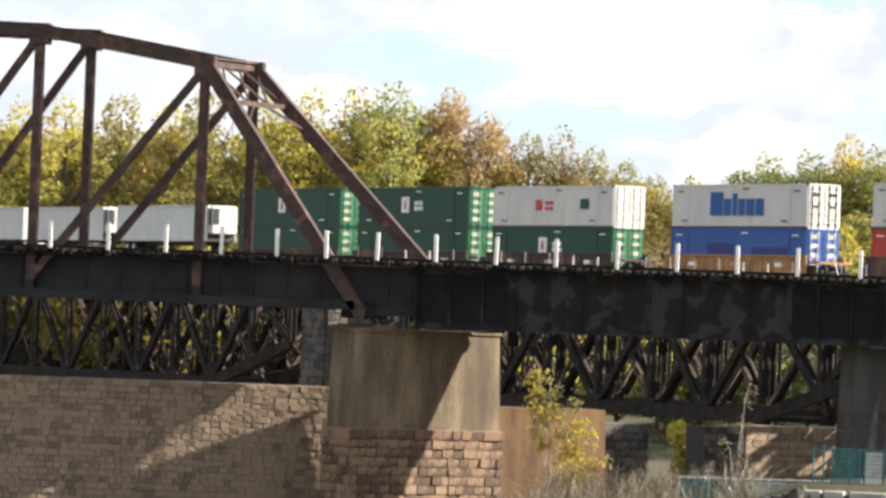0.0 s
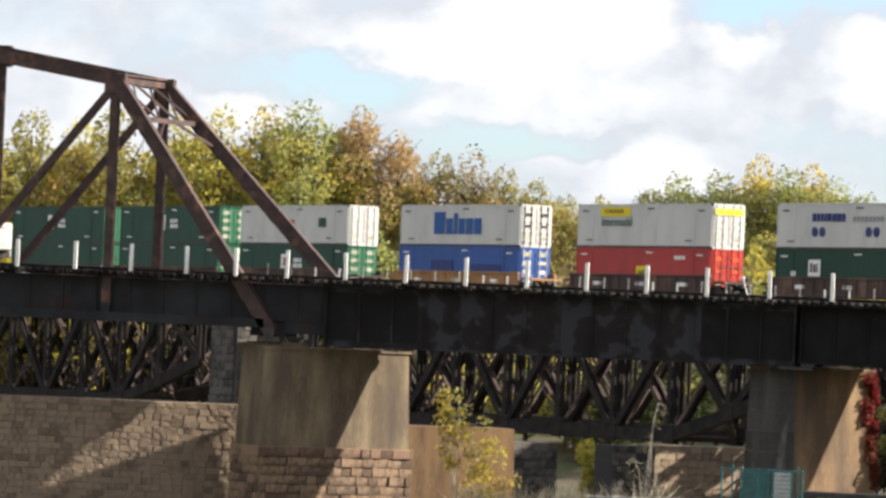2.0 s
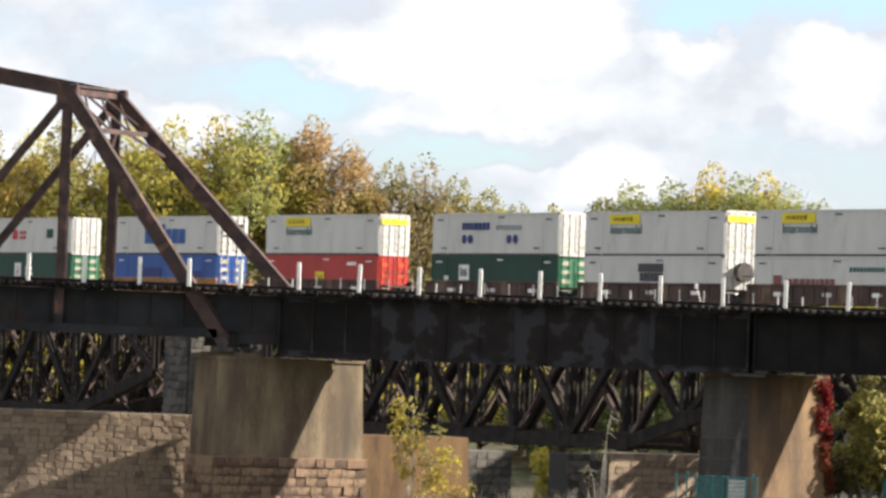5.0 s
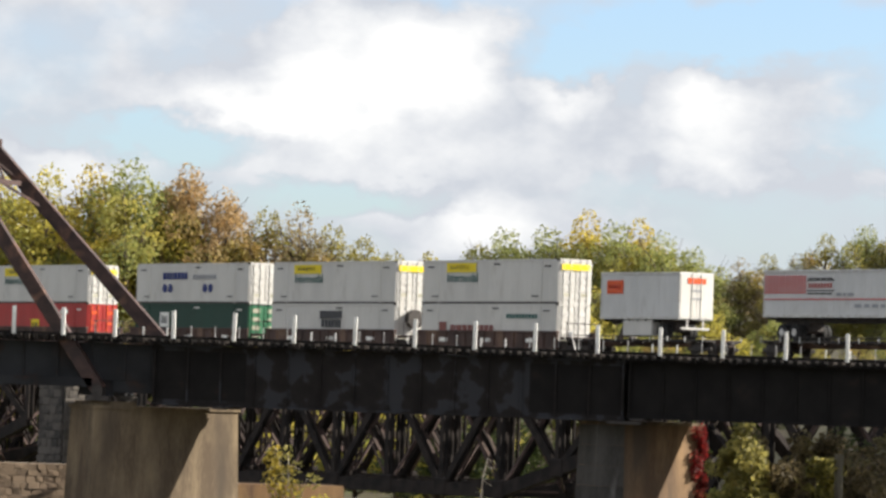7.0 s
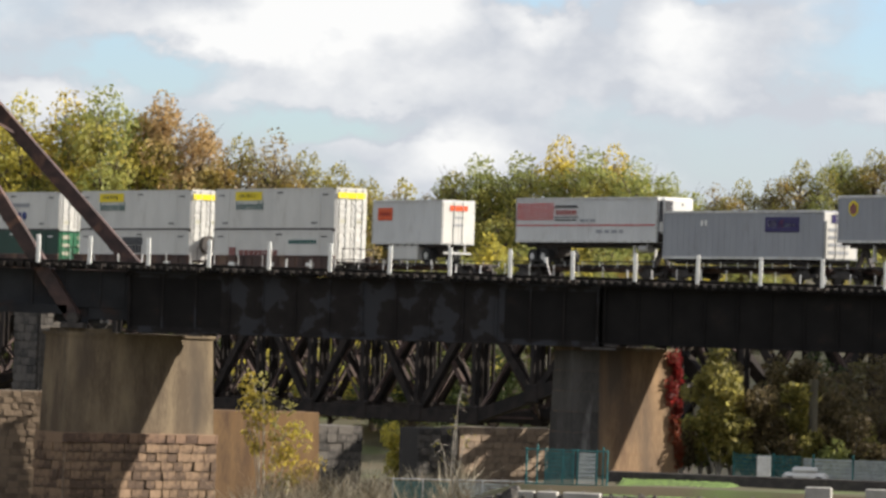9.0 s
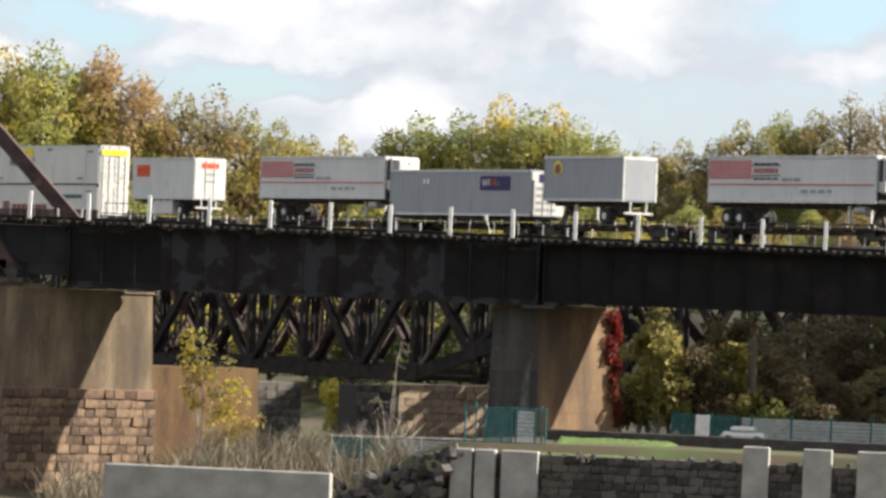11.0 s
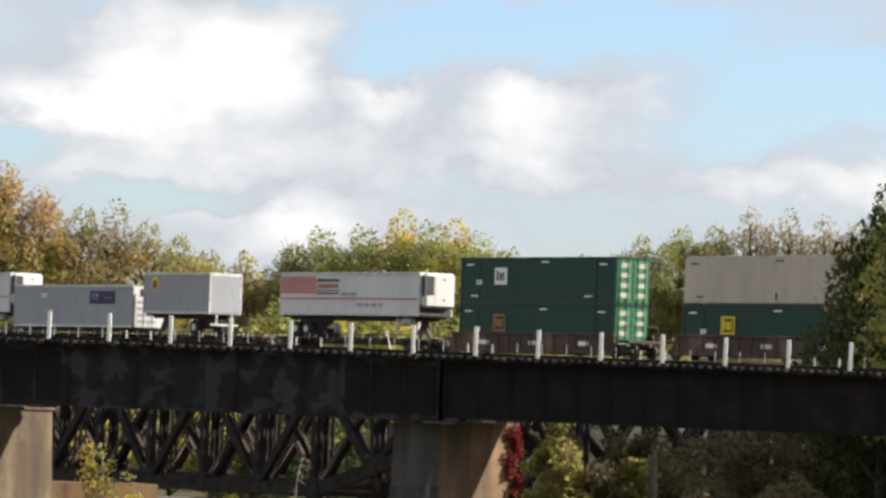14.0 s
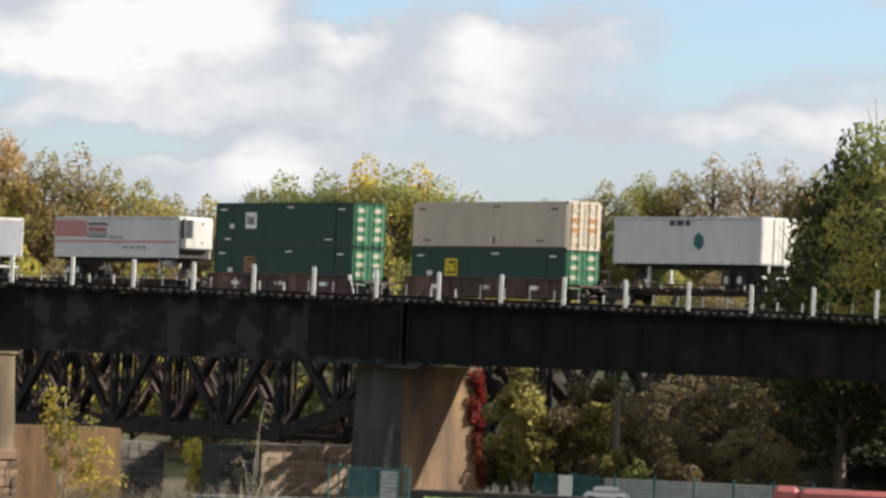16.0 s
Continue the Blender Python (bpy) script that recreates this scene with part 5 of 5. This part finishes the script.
def make_tree(kind, tall, wide, seed, shape="round", bare=0.0, leaf=0.24, count=5200):
    """A tree with a forked tapered trunk, limbs and an uneven leafy crown; its foot at the origin."""
    rng = random.Random(seed)
    t = thing("tree", {"yellow": "tall tree with yellow-green autumn leaves", "green": "rounded green tree turning yellow on top", "olive": "olive-green autumn tree with uneven crown", "rust": "russet autumn tree with a pointed top", "brown": "brown autumn tree with thinning leaves", "dark": "dark green tree with shade added to its leaf colour", "umber": "brown-leaved bush-like tree, shade put into its leaf colour", "gold": "golden autumn tree with a loose crown"}[kind], "tree", "trees behind the railway")
    bm = tube(B(), [(0, 0, -0.4), (0.1, 0.1, tall * 0.3), (0.15, -0.1, tall * 0.6), (0, 0, tall * 0.92)], tall * 0.022, tall * 0.004, 8)
    blobs = []
    n = 30
    for i in range(n):
        f = (i + 0.5) / n
        az = i * 2.4 + rng.uniform(-0.4, 0.4)
        if shape == "round":
            z, rad = tall * (0.32 + 0.56 * f), wide * (0.62 * math.sin(math.pi * min(1, 0.22 + f * 0.74)) + 0.08)
        else:
            z, rad = tall * (0.25 + 0.68 * f), wide * (0.72 * (1 - f) ** 0.8 + 0.06)
        rad *= rng.uniform(0.6, 1.15)
        p = Vector((math.cos(az) * rad, math.sin(az) * rad, z))
        base = Vector((0, 0, max(tall * 0.2, z - rad * 0.8)))
        tube(bm, [base, base.lerp(p, 0.55) + Vector((0, 0, 0.3)), p], tall * 0.008, tall * 0.002, 5)
        sz = wide * rng.uniform(0.16, 0.31) * (1.15 - 0.4 * f)
        blobs.append((*p, sz, sz, sz * rng.uniform(0.65, 0.95)))
        for k in range(4):
            q = p + Vector((rng.uniform(-1, 1), rng.uniform(-1, 1), rng.uniform(0.3, 1.3))) * sz * 1.15
            tube(bm, [p, q], 0.035, 0.012, 4)
    blobs.append((0, 0, tall * 0.93, wide * 0.16, wide * 0.16, tall * 0.08))
    part("trunk", bm, BARK, t)
    part("crown", leaf_mesh("crown", blobs, int(count * (1 - bare)), leaf, LEAF[kind], seed), LEAF[kind], t)
    return t


TALL = {"yellow": 20, "green": 18, "olive": 18, "rust": 19, "brown": 17, "dark": 18, "gold": 18, "umber": 17}
TREES = {
    "yellow": make_tree("yellow", 20, 7.0, 1, leaf=0.145, count=15000),
    "green": make_tree("green", 18, 7.2, 2, leaf=0.145, count=15000),
    "olive": make_tree("olive", 18, 7.0, 3, leaf=0.145, count=14000),
    "rust": make_tree("rust", 19, 6.0, 4, "cone", 0.1, leaf=0.135, count=14000),
    "brown": make_tree("brown", 17, 6.5, 5, "round", 0.45, leaf=0.135, count=14000),
    "dark": make_tree("dark", 18, 7.0, 6, leaf=0.2, count=11000),
    "gold": make_tree("gold", 18, 6.5, 7, "round", 0.1, leaf=0.145, count=14000),
}
LOW = {k: make_tree(k, TALL[k], 6.5, 20 + i, leaf=0.24, count=5000) for i, k in enumerate(("yellow", "green", "olive", "rust", "brown", "dark", "umber"))}


def plant(kind, x, y, top, turn, width=1.0, low=False):
    """Place a copy of a tree so that its top reaches the height top."""
    src = (LOW if low else TREES)[kind]
    tall = TALL[kind]
    z = height(x, y)
    k = (top - z) / (tall * 1.0)
    m = pose(x, y, z - 0.1, 0, 0, turn) @ Matrix.Diagonal((k * width, k * width, k, 1))
    if "used" not in src:
        src["used"] = 1
        src.matrix_world = m
    else:
        s = src.matrix_world.to_scale()
        c = copy_thing(src, m @ Matrix.Diagonal((1 / s.x, 1 / s.y, 1 / s.z, 1)))
        del c["used"]


def wood():
    rng = random.Random(77)
    # the front row, left to right, with the height of each top
    front = [("olive", -98, 184, 14.5), ("yellow", -93, 186, 15.2), ("olive", -88, 184, 15.6), ("yellow", -83, 186, 14.6), ("yellow", -78, 182, 14.8), ("olive", -74, 186, 15.4), ("yellow", -70, 188, 15.0), ("olive", -66, 184, 15.2), ("yellow", -61.5, 188, 15.2), ("yellow", -57, 187, 15.6), ("gold", -53.5, 189, 15.9), ("green", -50, 188, 16.4),
             ("yellow", -47, 190, 15.0), ("rust", -45, 190, 16.9), ("rust", -41.5, 190, 14.9), ("olive", -38, 191, 13.3), ("brown", -35, 191, 13.9), ("olive", -32.3, 192, 12.2), ("olive", -29.5, 193, 11.2),
             ("olive", -27, 194, 9.0), ("brown", -24.5, 194, 8.2), ("brown", -21.5, 194, 8.0), ("olive", -19.5, 195, 9.5), ("green", -17.2, 195, 10.9), ("green", -13.5, 195, 11.2), ("gold", -10.2, 197, 12.8), ("green", -7.3, 194, 11.8), ("gold", -5.5, 197, 12.2), ("green", -3.2, 195, 11.0), ("green", -0.6, 196, 9.8),
             ("brown", 3.5, 197, 9.5), ("olive", 6.0, 197, 10.0), ("brown", 8.5, 197, 10.0), ("olive", 11.0, 198, 11.9), ("green", 14.5, 198, 12.8), ("olive", 17.5, 198, 13.0), ("brown", 20.5, 198, 14.6), ("brown", 24, 198, 14.6), ("brown", 27, 199, 14.2), ("olive", 30, 199, 13.6), ("dark", 34, 199, 14), ("dark", 37, 165, 12), ("green", 41, 168, 13), ("dark", 45, 170, 14)]
    for k, x, y, top in front:
        plant(k, x, y, top + (0.5 if -21 < x < 1 else -0.2 if -68 < x < -49 else -1.0 if x < -28 else 0.0), rng.uniform(0, 360), 1.0)
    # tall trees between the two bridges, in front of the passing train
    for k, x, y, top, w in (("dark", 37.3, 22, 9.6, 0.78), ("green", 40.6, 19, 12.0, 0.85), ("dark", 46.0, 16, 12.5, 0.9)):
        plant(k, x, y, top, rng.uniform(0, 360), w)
    # a lower second row in front that closes the gaps beneath the crowns
    for i in range(34):
        x = -74 + i * 3.2
        plant(rng.choice(("olive", "green", "olive", "brown", "yellow", "green")), x + rng.uniform(-1, 1), 168 + rng.uniform(-6, 8), rng.uniform(1.5, 5.0), rng.uniform(0, 360), 1.15, True)
    for i in range(22):
        plant(rng.choice(("olive", "yellow", "rust")), -100 + i * 3.5, 215 + rng.uniform(-6, 12), 9.5 + (3.5 if i < 15 else 0) + rng.uniform(-1, 1), rng.uniform(0, 360), 1.0, True)
    # dark trees in this row put the shade behind the truss into colour
    for i in range(42):
        x = -84 + i * 2.8
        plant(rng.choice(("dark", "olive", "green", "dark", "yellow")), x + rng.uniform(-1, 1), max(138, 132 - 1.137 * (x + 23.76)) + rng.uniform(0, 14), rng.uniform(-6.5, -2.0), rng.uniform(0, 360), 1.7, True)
    # brown bank growth behind the second pier, shade put into its leaf colours
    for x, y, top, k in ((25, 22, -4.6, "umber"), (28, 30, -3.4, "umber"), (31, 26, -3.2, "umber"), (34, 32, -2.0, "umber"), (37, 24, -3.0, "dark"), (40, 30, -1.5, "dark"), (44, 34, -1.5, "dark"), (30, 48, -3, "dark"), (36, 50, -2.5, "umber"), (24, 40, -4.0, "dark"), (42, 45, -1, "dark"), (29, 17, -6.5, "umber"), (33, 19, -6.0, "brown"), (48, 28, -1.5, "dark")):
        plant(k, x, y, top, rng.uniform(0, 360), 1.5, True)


wood()


def bush(x, y, tall, wide, kind, label, seed, leaf=0.14, count=1800, stems=7, z=None):
    t = thing("bush", label, "bush", m=pose(x, y, height(x, y) if z is None else z))
    rng = random.Random(seed)
    bm, blobs = B(), []
    for i in range(stems):
        az = rng.uniform(0, 6.28)
        p = Vector((math.cos(az), math.sin(az), 0)) * wide * rng.uniform(0.2, 0.8) + Vector((0, 0, tall * rng.uniform(0.45, 0.95)))
        tube(bm, [(0, 0, -0.2), p * 0.5 + Vector((0, 0, 0.3)), p], 0.05, 0.012, 5)
        s = wide * rng.uniform(0.25, 0.42)
        blobs.append((*p, s, s, s * 1.1))
        q = p * 0.62
        blobs.append((*q, s * 0.9, s * 0.9, s))
    part("stem", bm, TRUNK_PALE, t)
    part("leaves", leaf_mesh("leaves", blobs, count, leaf, LEAF[kind], seed), LEAF[kind], t)


def sapling(x, y, z, label, sprays, seed, kind, leaf, per):
    """Thin bowed stems, each ending in a hanging spray of leaves: rows of reach across, height, spread."""
    t = thing("sapling", label, "sapling", m=pose(x, y, z))
    rng = random.Random(seed)
    for k, (dx, h, w) in enumerate(sprays):
        bm = B()
        pts = [Vector((rng.uniform(-0.2, 0.2), rng.uniform(-0.3, 0.3), -0.3)), Vector((dx * 0.25, rng.uniform(-0.4, 0.4), h * 0.45)), Vector((dx * 0.6, rng.uniform(-0.5, 0.5), h * 0.85)), Vector((dx, rng.uniform(-0.6, 0.6), h))]
        tube(bm, pts, 0.045, 0.012, 5)
        blobs = []
        for q in range(4):
            p = pts[2].lerp(pts[3], q / 3)
            tip = p + Vector((rng.uniform(-1, 1) * w, rng.uniform(-0.5, 0.5), rng.uniform(-0.8, 0.3) * w))
            tube(bm, [p, tip], 0.014, 0.006, 4)
            blobs.append((*p.lerp(tip, 0.6), w * 0.5, w * 0.5, w * 0.55))
        stem = part("stem", bm, TRUNK_PALE, t)
        if per:
            part("leaves", leaf_mesh("leaves", blobs, per, leaf, LEAF[kind[k % len(kind)]], seed + k), LEAF[kind[k % len(kind)]], stem)


sapling(0.3, -6, -14.3, "bowed sapling with golden-olive leaves beside the pier", [(-0.7, 8.4, 0.75), (-0.1, 8.0, 0.7), (-1.0, 7.3, 0.8), (0.0, 7.2, 0.9), (0.8, 6.9, 0.8), (1.4, 6.1, 0.8), (2.0, 5.1, 0.75), (2.5, 4.3, 0.7), (-0.8, 5.6, 0.6), (0.9, 5.0, 0.8), (1.6, 3.6, 0.9)], 31, ("gold", "olive", "gold"), 0.125, 125)
sapling(9.3, -4, -13.0, "thin bare grey sapling with forked twigs", [(0.4, 6.9, 0.5), (0.1, 5.2, 0.6), (-0.6, 4.2, 0.5), (1.0, 4.6, 0.5)], 33, ("olive",), 0.09, 9)
# umber ones carry the bank's shade in their leaf colour
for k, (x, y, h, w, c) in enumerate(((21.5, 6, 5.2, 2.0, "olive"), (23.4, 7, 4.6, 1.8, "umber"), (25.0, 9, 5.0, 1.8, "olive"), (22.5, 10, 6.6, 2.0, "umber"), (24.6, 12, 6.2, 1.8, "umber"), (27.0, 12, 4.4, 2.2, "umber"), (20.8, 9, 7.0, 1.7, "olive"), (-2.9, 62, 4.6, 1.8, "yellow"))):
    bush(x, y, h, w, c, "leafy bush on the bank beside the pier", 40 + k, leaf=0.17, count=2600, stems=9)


# every other bush is umber, a leaf colour that holds shade
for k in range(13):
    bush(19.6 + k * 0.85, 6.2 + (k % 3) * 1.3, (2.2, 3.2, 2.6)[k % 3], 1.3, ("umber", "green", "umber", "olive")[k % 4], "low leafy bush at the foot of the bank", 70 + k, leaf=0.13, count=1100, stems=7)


def make_ivy():
    rng = np.random.default_rng(9)
    c = PIER_TWO + SKEW * 6.25 - BACK * 0.05
    blobs = []
    for i in range(26):
        z = -4.4 - 5.6 * (i / 26) ** 1.2
        w = 0.55 * (1 - 0.6 * i / 26)
        g = 0.2 * (-4.2 - z) / 8.0
        p = c + SKEW * (rng.uniform(-w, 0.2) + g) - BACK * (g + 0.02)
        blobs.append((p.x, p.y, z, 0.28, 0.22, 0.35))
    ob = new("red_ivy", leaf_mesh("red_ivy", blobs, 2600, 0.085, LEAF["red"], 9))
    tagged(ob, "crimson ivy climbing the corner of the concrete pier", "ivy", kind="stuff")


make_ivy()


def make_dry_grass():
    rng = np.random.default_rng(15)
    n = 9000
    x, y = rng.uniform(-6, 11, n), rng.uniform(-15, 3, n)
    keep = (x - 0.9 * y > -2.0) & (x + 0.2 * y < 9.5)
    x, y = x[keep], y[keep]
    vs, fs = [], []
    for i in range(len(x)):
        z = height(x[i], y[i]) - 0.1
        h = 0.4 + 2.3 * rng.uniform(0, 1) ** 3
        a, lean = rng.uniform(0, 6.28), rng.uniform(0.1, 1.1) * h
        dx, dy, w = math.cos(a) * lean, math.sin(a) * lean, rng.uniform(0.008, 0.024)
        k = len(vs)
        vs += [(x[i] - w, y[i], z), (x[i] + w, y[i], z), (x[i] + dx * 0.4 - w, y[i] + dy * 0.4, z + h * 0.62), (x[i] + dx * 0.4 + w, y[i] + dy * 0.4, z + h * 0.62), (x[i] + dx, y[i] + dy, z + h)]
        fs += [(k, k + 1, k + 3, k + 2), (k + 2, k + 3, k + 4)]
    me = bpy.data.meshes.new("dry_grass")
    me.from_pydata(vs, [], fs)
    me.materials.append(DRYGRASS)
    tagged(new("dry_grass", me), "tall straw-coloured dry grass and stalks below the bridge", "grass", kind="stuff")


make_dry_grass()


# ---- the terrace in front ----
def pickets(x0, x1, y, z0, z1, step=0.11, w=0.022):
    bm, x = B(), x0
    while x < x1:
        bbox(bm, (x, y - 0.012, z0), (x + w, y + 0.012, z1))
        x += step
    for k in range(8):
        z = z0 + (z1 - z0) * (k + 0.5) / 8
        bbox(bm, (x0, y + 0.014, z), (x1, y + 0.026, z + w))
    return bm


def make_terrace():
    wall_block("rubble_wall", (14.2, -19.4), 21.0, 1.0, -15, -10.75, STONE_DARK, STONE_DARK, "dark rough rubble wall along a terrace", 0.36, 0.6, 51, limit=300, direction=Vector((1, 0, 0)), normal=Vector((0, -1, 0)), jitter=9)
    for x, wd, m, lab in ((14.9, 1.0, CONCRETE_GREY, "grey concrete block in the wall"), (16.0, 0.95, CONCRETE_GREY, "pale concrete block with a lit edge"), (17.6, 1.7, CONCRETE_GREY, "smooth grey concrete slab"), (28.4, 1.2, CONCRETE_GREY, "pale concrete post of the wall"), (31.2, 1.3, CONCRETE_GREY, "pale concrete post of the wall"), (34.0, 2.0, CONCRETE_GREY, "pale concrete post of the wall")):
        one("wall_post", bbox(B(), (x - wd / 2, -19.95, -15), (x + wd / 2, -19.1, -9.95 if x > 25 else -10.62), 0.04), m, lab, "wall post", "posts of the terrace wall")
    heap = thing("rubble_heap", "heap of dark broken stones at the wall end", "rubble")
    rng = random.Random(91)
    shapes = []
    for k in range(6):
        bm = bbox(B(), (-0.5, -0.5, -0.5), (0.5, 0.5, 0.5))
        bmesh.ops.bevel(bm, geom=bm.edges[:], offset=0.14, segments=1, affect="EDGES")
        for q in bm.verts:
            q.co += Vector((rng.uniform(-0.1, 0.1), rng.uniform(-0.1, 0.1), rng.uniform(-0.1, 0.1)))
        shapes.append(mesh_of("stone", bm, STONE_DARK))
    for k in range(190):
        x = rng.uniform(7.2, 14.6) if k < 150 else rng.uniform(14.6, 34)
        crest = -10.62 if x > 14.3 else -10.62 - (14.3 - x) * 0.33
        z = crest - (rng.uniform(0, 0.25) if x > 14.3 else rng.uniform(0, 2.4))
        s = rng.uniform(0.25, 0.6) if x < 14.6 else rng.uniform(0.2, 0.35)
        ob = part("stone", shapes[k % 6], STONE_DARK, heap)
        ob.matrix_world = pose(x, -19.2 + rng.uniform(-0.7, 0.5) - (crest - z) * 0.35, z - s * 0.3, rng.uniform(0, 360), rng.uniform(0, 360), rng.uniform(0, 360)) @ Matrix.Diagonal((s * 1.3, s, s * 0.8, 1))
    one("parapet_slab", bbox(B(), (-0.8, -24.6, -15.0), (9.6, -23.9, -11.85), 0.05), CONCRETE_GREY, "smooth grey concrete parapet slab", "parapet")
    bm, lr, grid = B(), random.Random(17), []
    for r in range(13):
        f = r / 12
        grid.append([bm.verts.new((18.4 + 0.17 * c + lr.uniform(-0.05, 0.05), -18.6 + 9.2 * f, -10.82 + 0.62 * f + lr.uniform(-0.03, 0.03) - 0.5 * smooth(30, 36, c + 4 * (1 - f)))) for c in range(37)])
    for r in range(12):
        for c in range(36):
            bm.faces.new((grid[r][c], grid[r][c + 1], grid[r + 1][c + 1], grid[r + 1][c]))
    one("lawn_strip", bm, LAWN, "narrow strip of bright mown grass", "lawn")
    one("dark_kerb", bbox(B(), (17.6, -9.2, -10.9), (36.0, -8.7, -9.88), 0.04), IRON, "long dark kerb beam beside the grass", "kerb")
    # fence cage
    g = thing("fence_gate", "teal steel fence gate with mesh panels", "gate")
    for x in (14.4, 14.9, 15.3, 16.1, 16.6, 16.8, 17.7, 18.0, 18.2):
        part("fence_post", bbox(B(), (x - 0.04, -15.04, -10.7), (x + 0.04, -14.96, -8.75 + (0.15 if x in (14.9, 18.0) else 0)), 0.01), TEAL, g)
    for z in (-10.45, -8.85):
        part("fence_rail", bbox(B(), (14.4, -15.03, z), (18.2, -14.97, z + 0.06)), TEAL, g)
    part("mesh_panel", pickets(15.3, 16.6, -14.99, -10.4, -8.9, 0.085, 0.04), TEAL, g, "teal mesh panel")
    part("mesh_panel", pickets(16.8, 17.7, -14.99, -10.5, -8.9, 0.085, 0.04), GATEGREY, g, "pale grey mesh panel")
    f = thing("chain_fence", "low teal chain-link fence with pale posts", "fence")
    for k in range(6):
        x = 7.2 + k * 1.45
        part("fence_post", bbox(B(), (x - 0.035, -9.03, height(x, -9) - 0.2), (x + 0.035, -8.97, -10.6), 0.01), GALV, f)
    part("fence_rail", tube(B(), [(7.2, -9, -10.65), (14.5, -9, -10.55)], 0.03, 0.03), GALV, f)
    part("mesh_panel", pickets(7.2, 9.9, -8.99, -11.7, -10.75, 0.085, 0.04), TEAL, f, "teal mesh")
    part("mesh_panel", pickets(10.1, 14.4, -8.99, -11.9, -10.7, 0.1, 0.03), GATEGREY, f, "pale grey mesh")
    f = thing("far_fence", "teal chain-link fence along a yard", "fence")
    for k in range(9):
        x = 22.4 + k * 2.0
        part("fence_post", bbox(B(), (x - 0.05, 4.95, -11), (x + 0.05, 5.05, -9.1), 0.01), TEAL, f)
    part("mesh_panel", pickets(22.4, 25.8, 4.99, -10.8, -9.2, 0.085, 0.04), TEAL, f, "dark teal mesh screen")
    part("mesh_panel", pickets(25.9, 38.4, 4.99, -10.8, -9.3, 0.1, 0.055), GATEGREY, f, "grey-green mesh")
    one("white_sign", bbox(B(), (23.6, 4.6, -10.9), (24.3, 4.66, -9.25), 0.01), POST, "upright blank white sign board", "sign")
    # a covered white car beyond the fence
    c = thing("parked_car", "low white car parked behind the kerb", "car", m=pose(26.6, -3, -10.55))
    bm = bbox(B(), (-1.1, -0.8, 0.35), (1.1, 0.8, 0.75), 0.15)
    part("body", bm, WHITE, c)
    part("cabin", bbox(B(), (-0.65, -0.7, 0.75), (0.6, 0.7, 1.02), 0.12), WHITE, c)
    for x in (-0.7, 0.7):
        for y in (-0.78, 0.78):
            part("tyre", disc(B(), (x, y, 0.3), (0, 1, 0), 0.3, 0.2, 16), TYRE, c)
    v = thing("red_truck", "faded red truck body parked at the yard edge", "truck", m=pose(38.6, -2, -11.3))
    part("body", bbox(B(), (-2.6, -1.1, 0.6), (3.2, 1.1, 2.1), 0.2), FADED, v)
    part("cabin", bbox(B(), (-3.9, -1.0, 0.5), (-2.6, 1.0, 2.2), 0.25), FADED, v)
    for x in (-3.2, 2.0):
        for y in (-1.0, 1.0):
            part("tyre", disc(B(), (x, y, 0.45), (0, 1, 0), 0.45, 0.28, 16), TYRE, v)
    p = thing("utility_pole", "weathered wooden utility pole", "pole", m=pose(26.1, 8, -11.2))
    part("shaft", tube(B(), [(0, 0, -0.5), (0, 0, 5.75)], 0.26, 0.23, 12), WOODPOLE, p)


make_terrace()


def motions():
    for ob, s, z in MOVING:
        walk(ob, [(t, train_pose(s - SPEED * t, z)) for t in (0, 2, 4, 6, 8, 10, 12, 14, 16)])


motions()
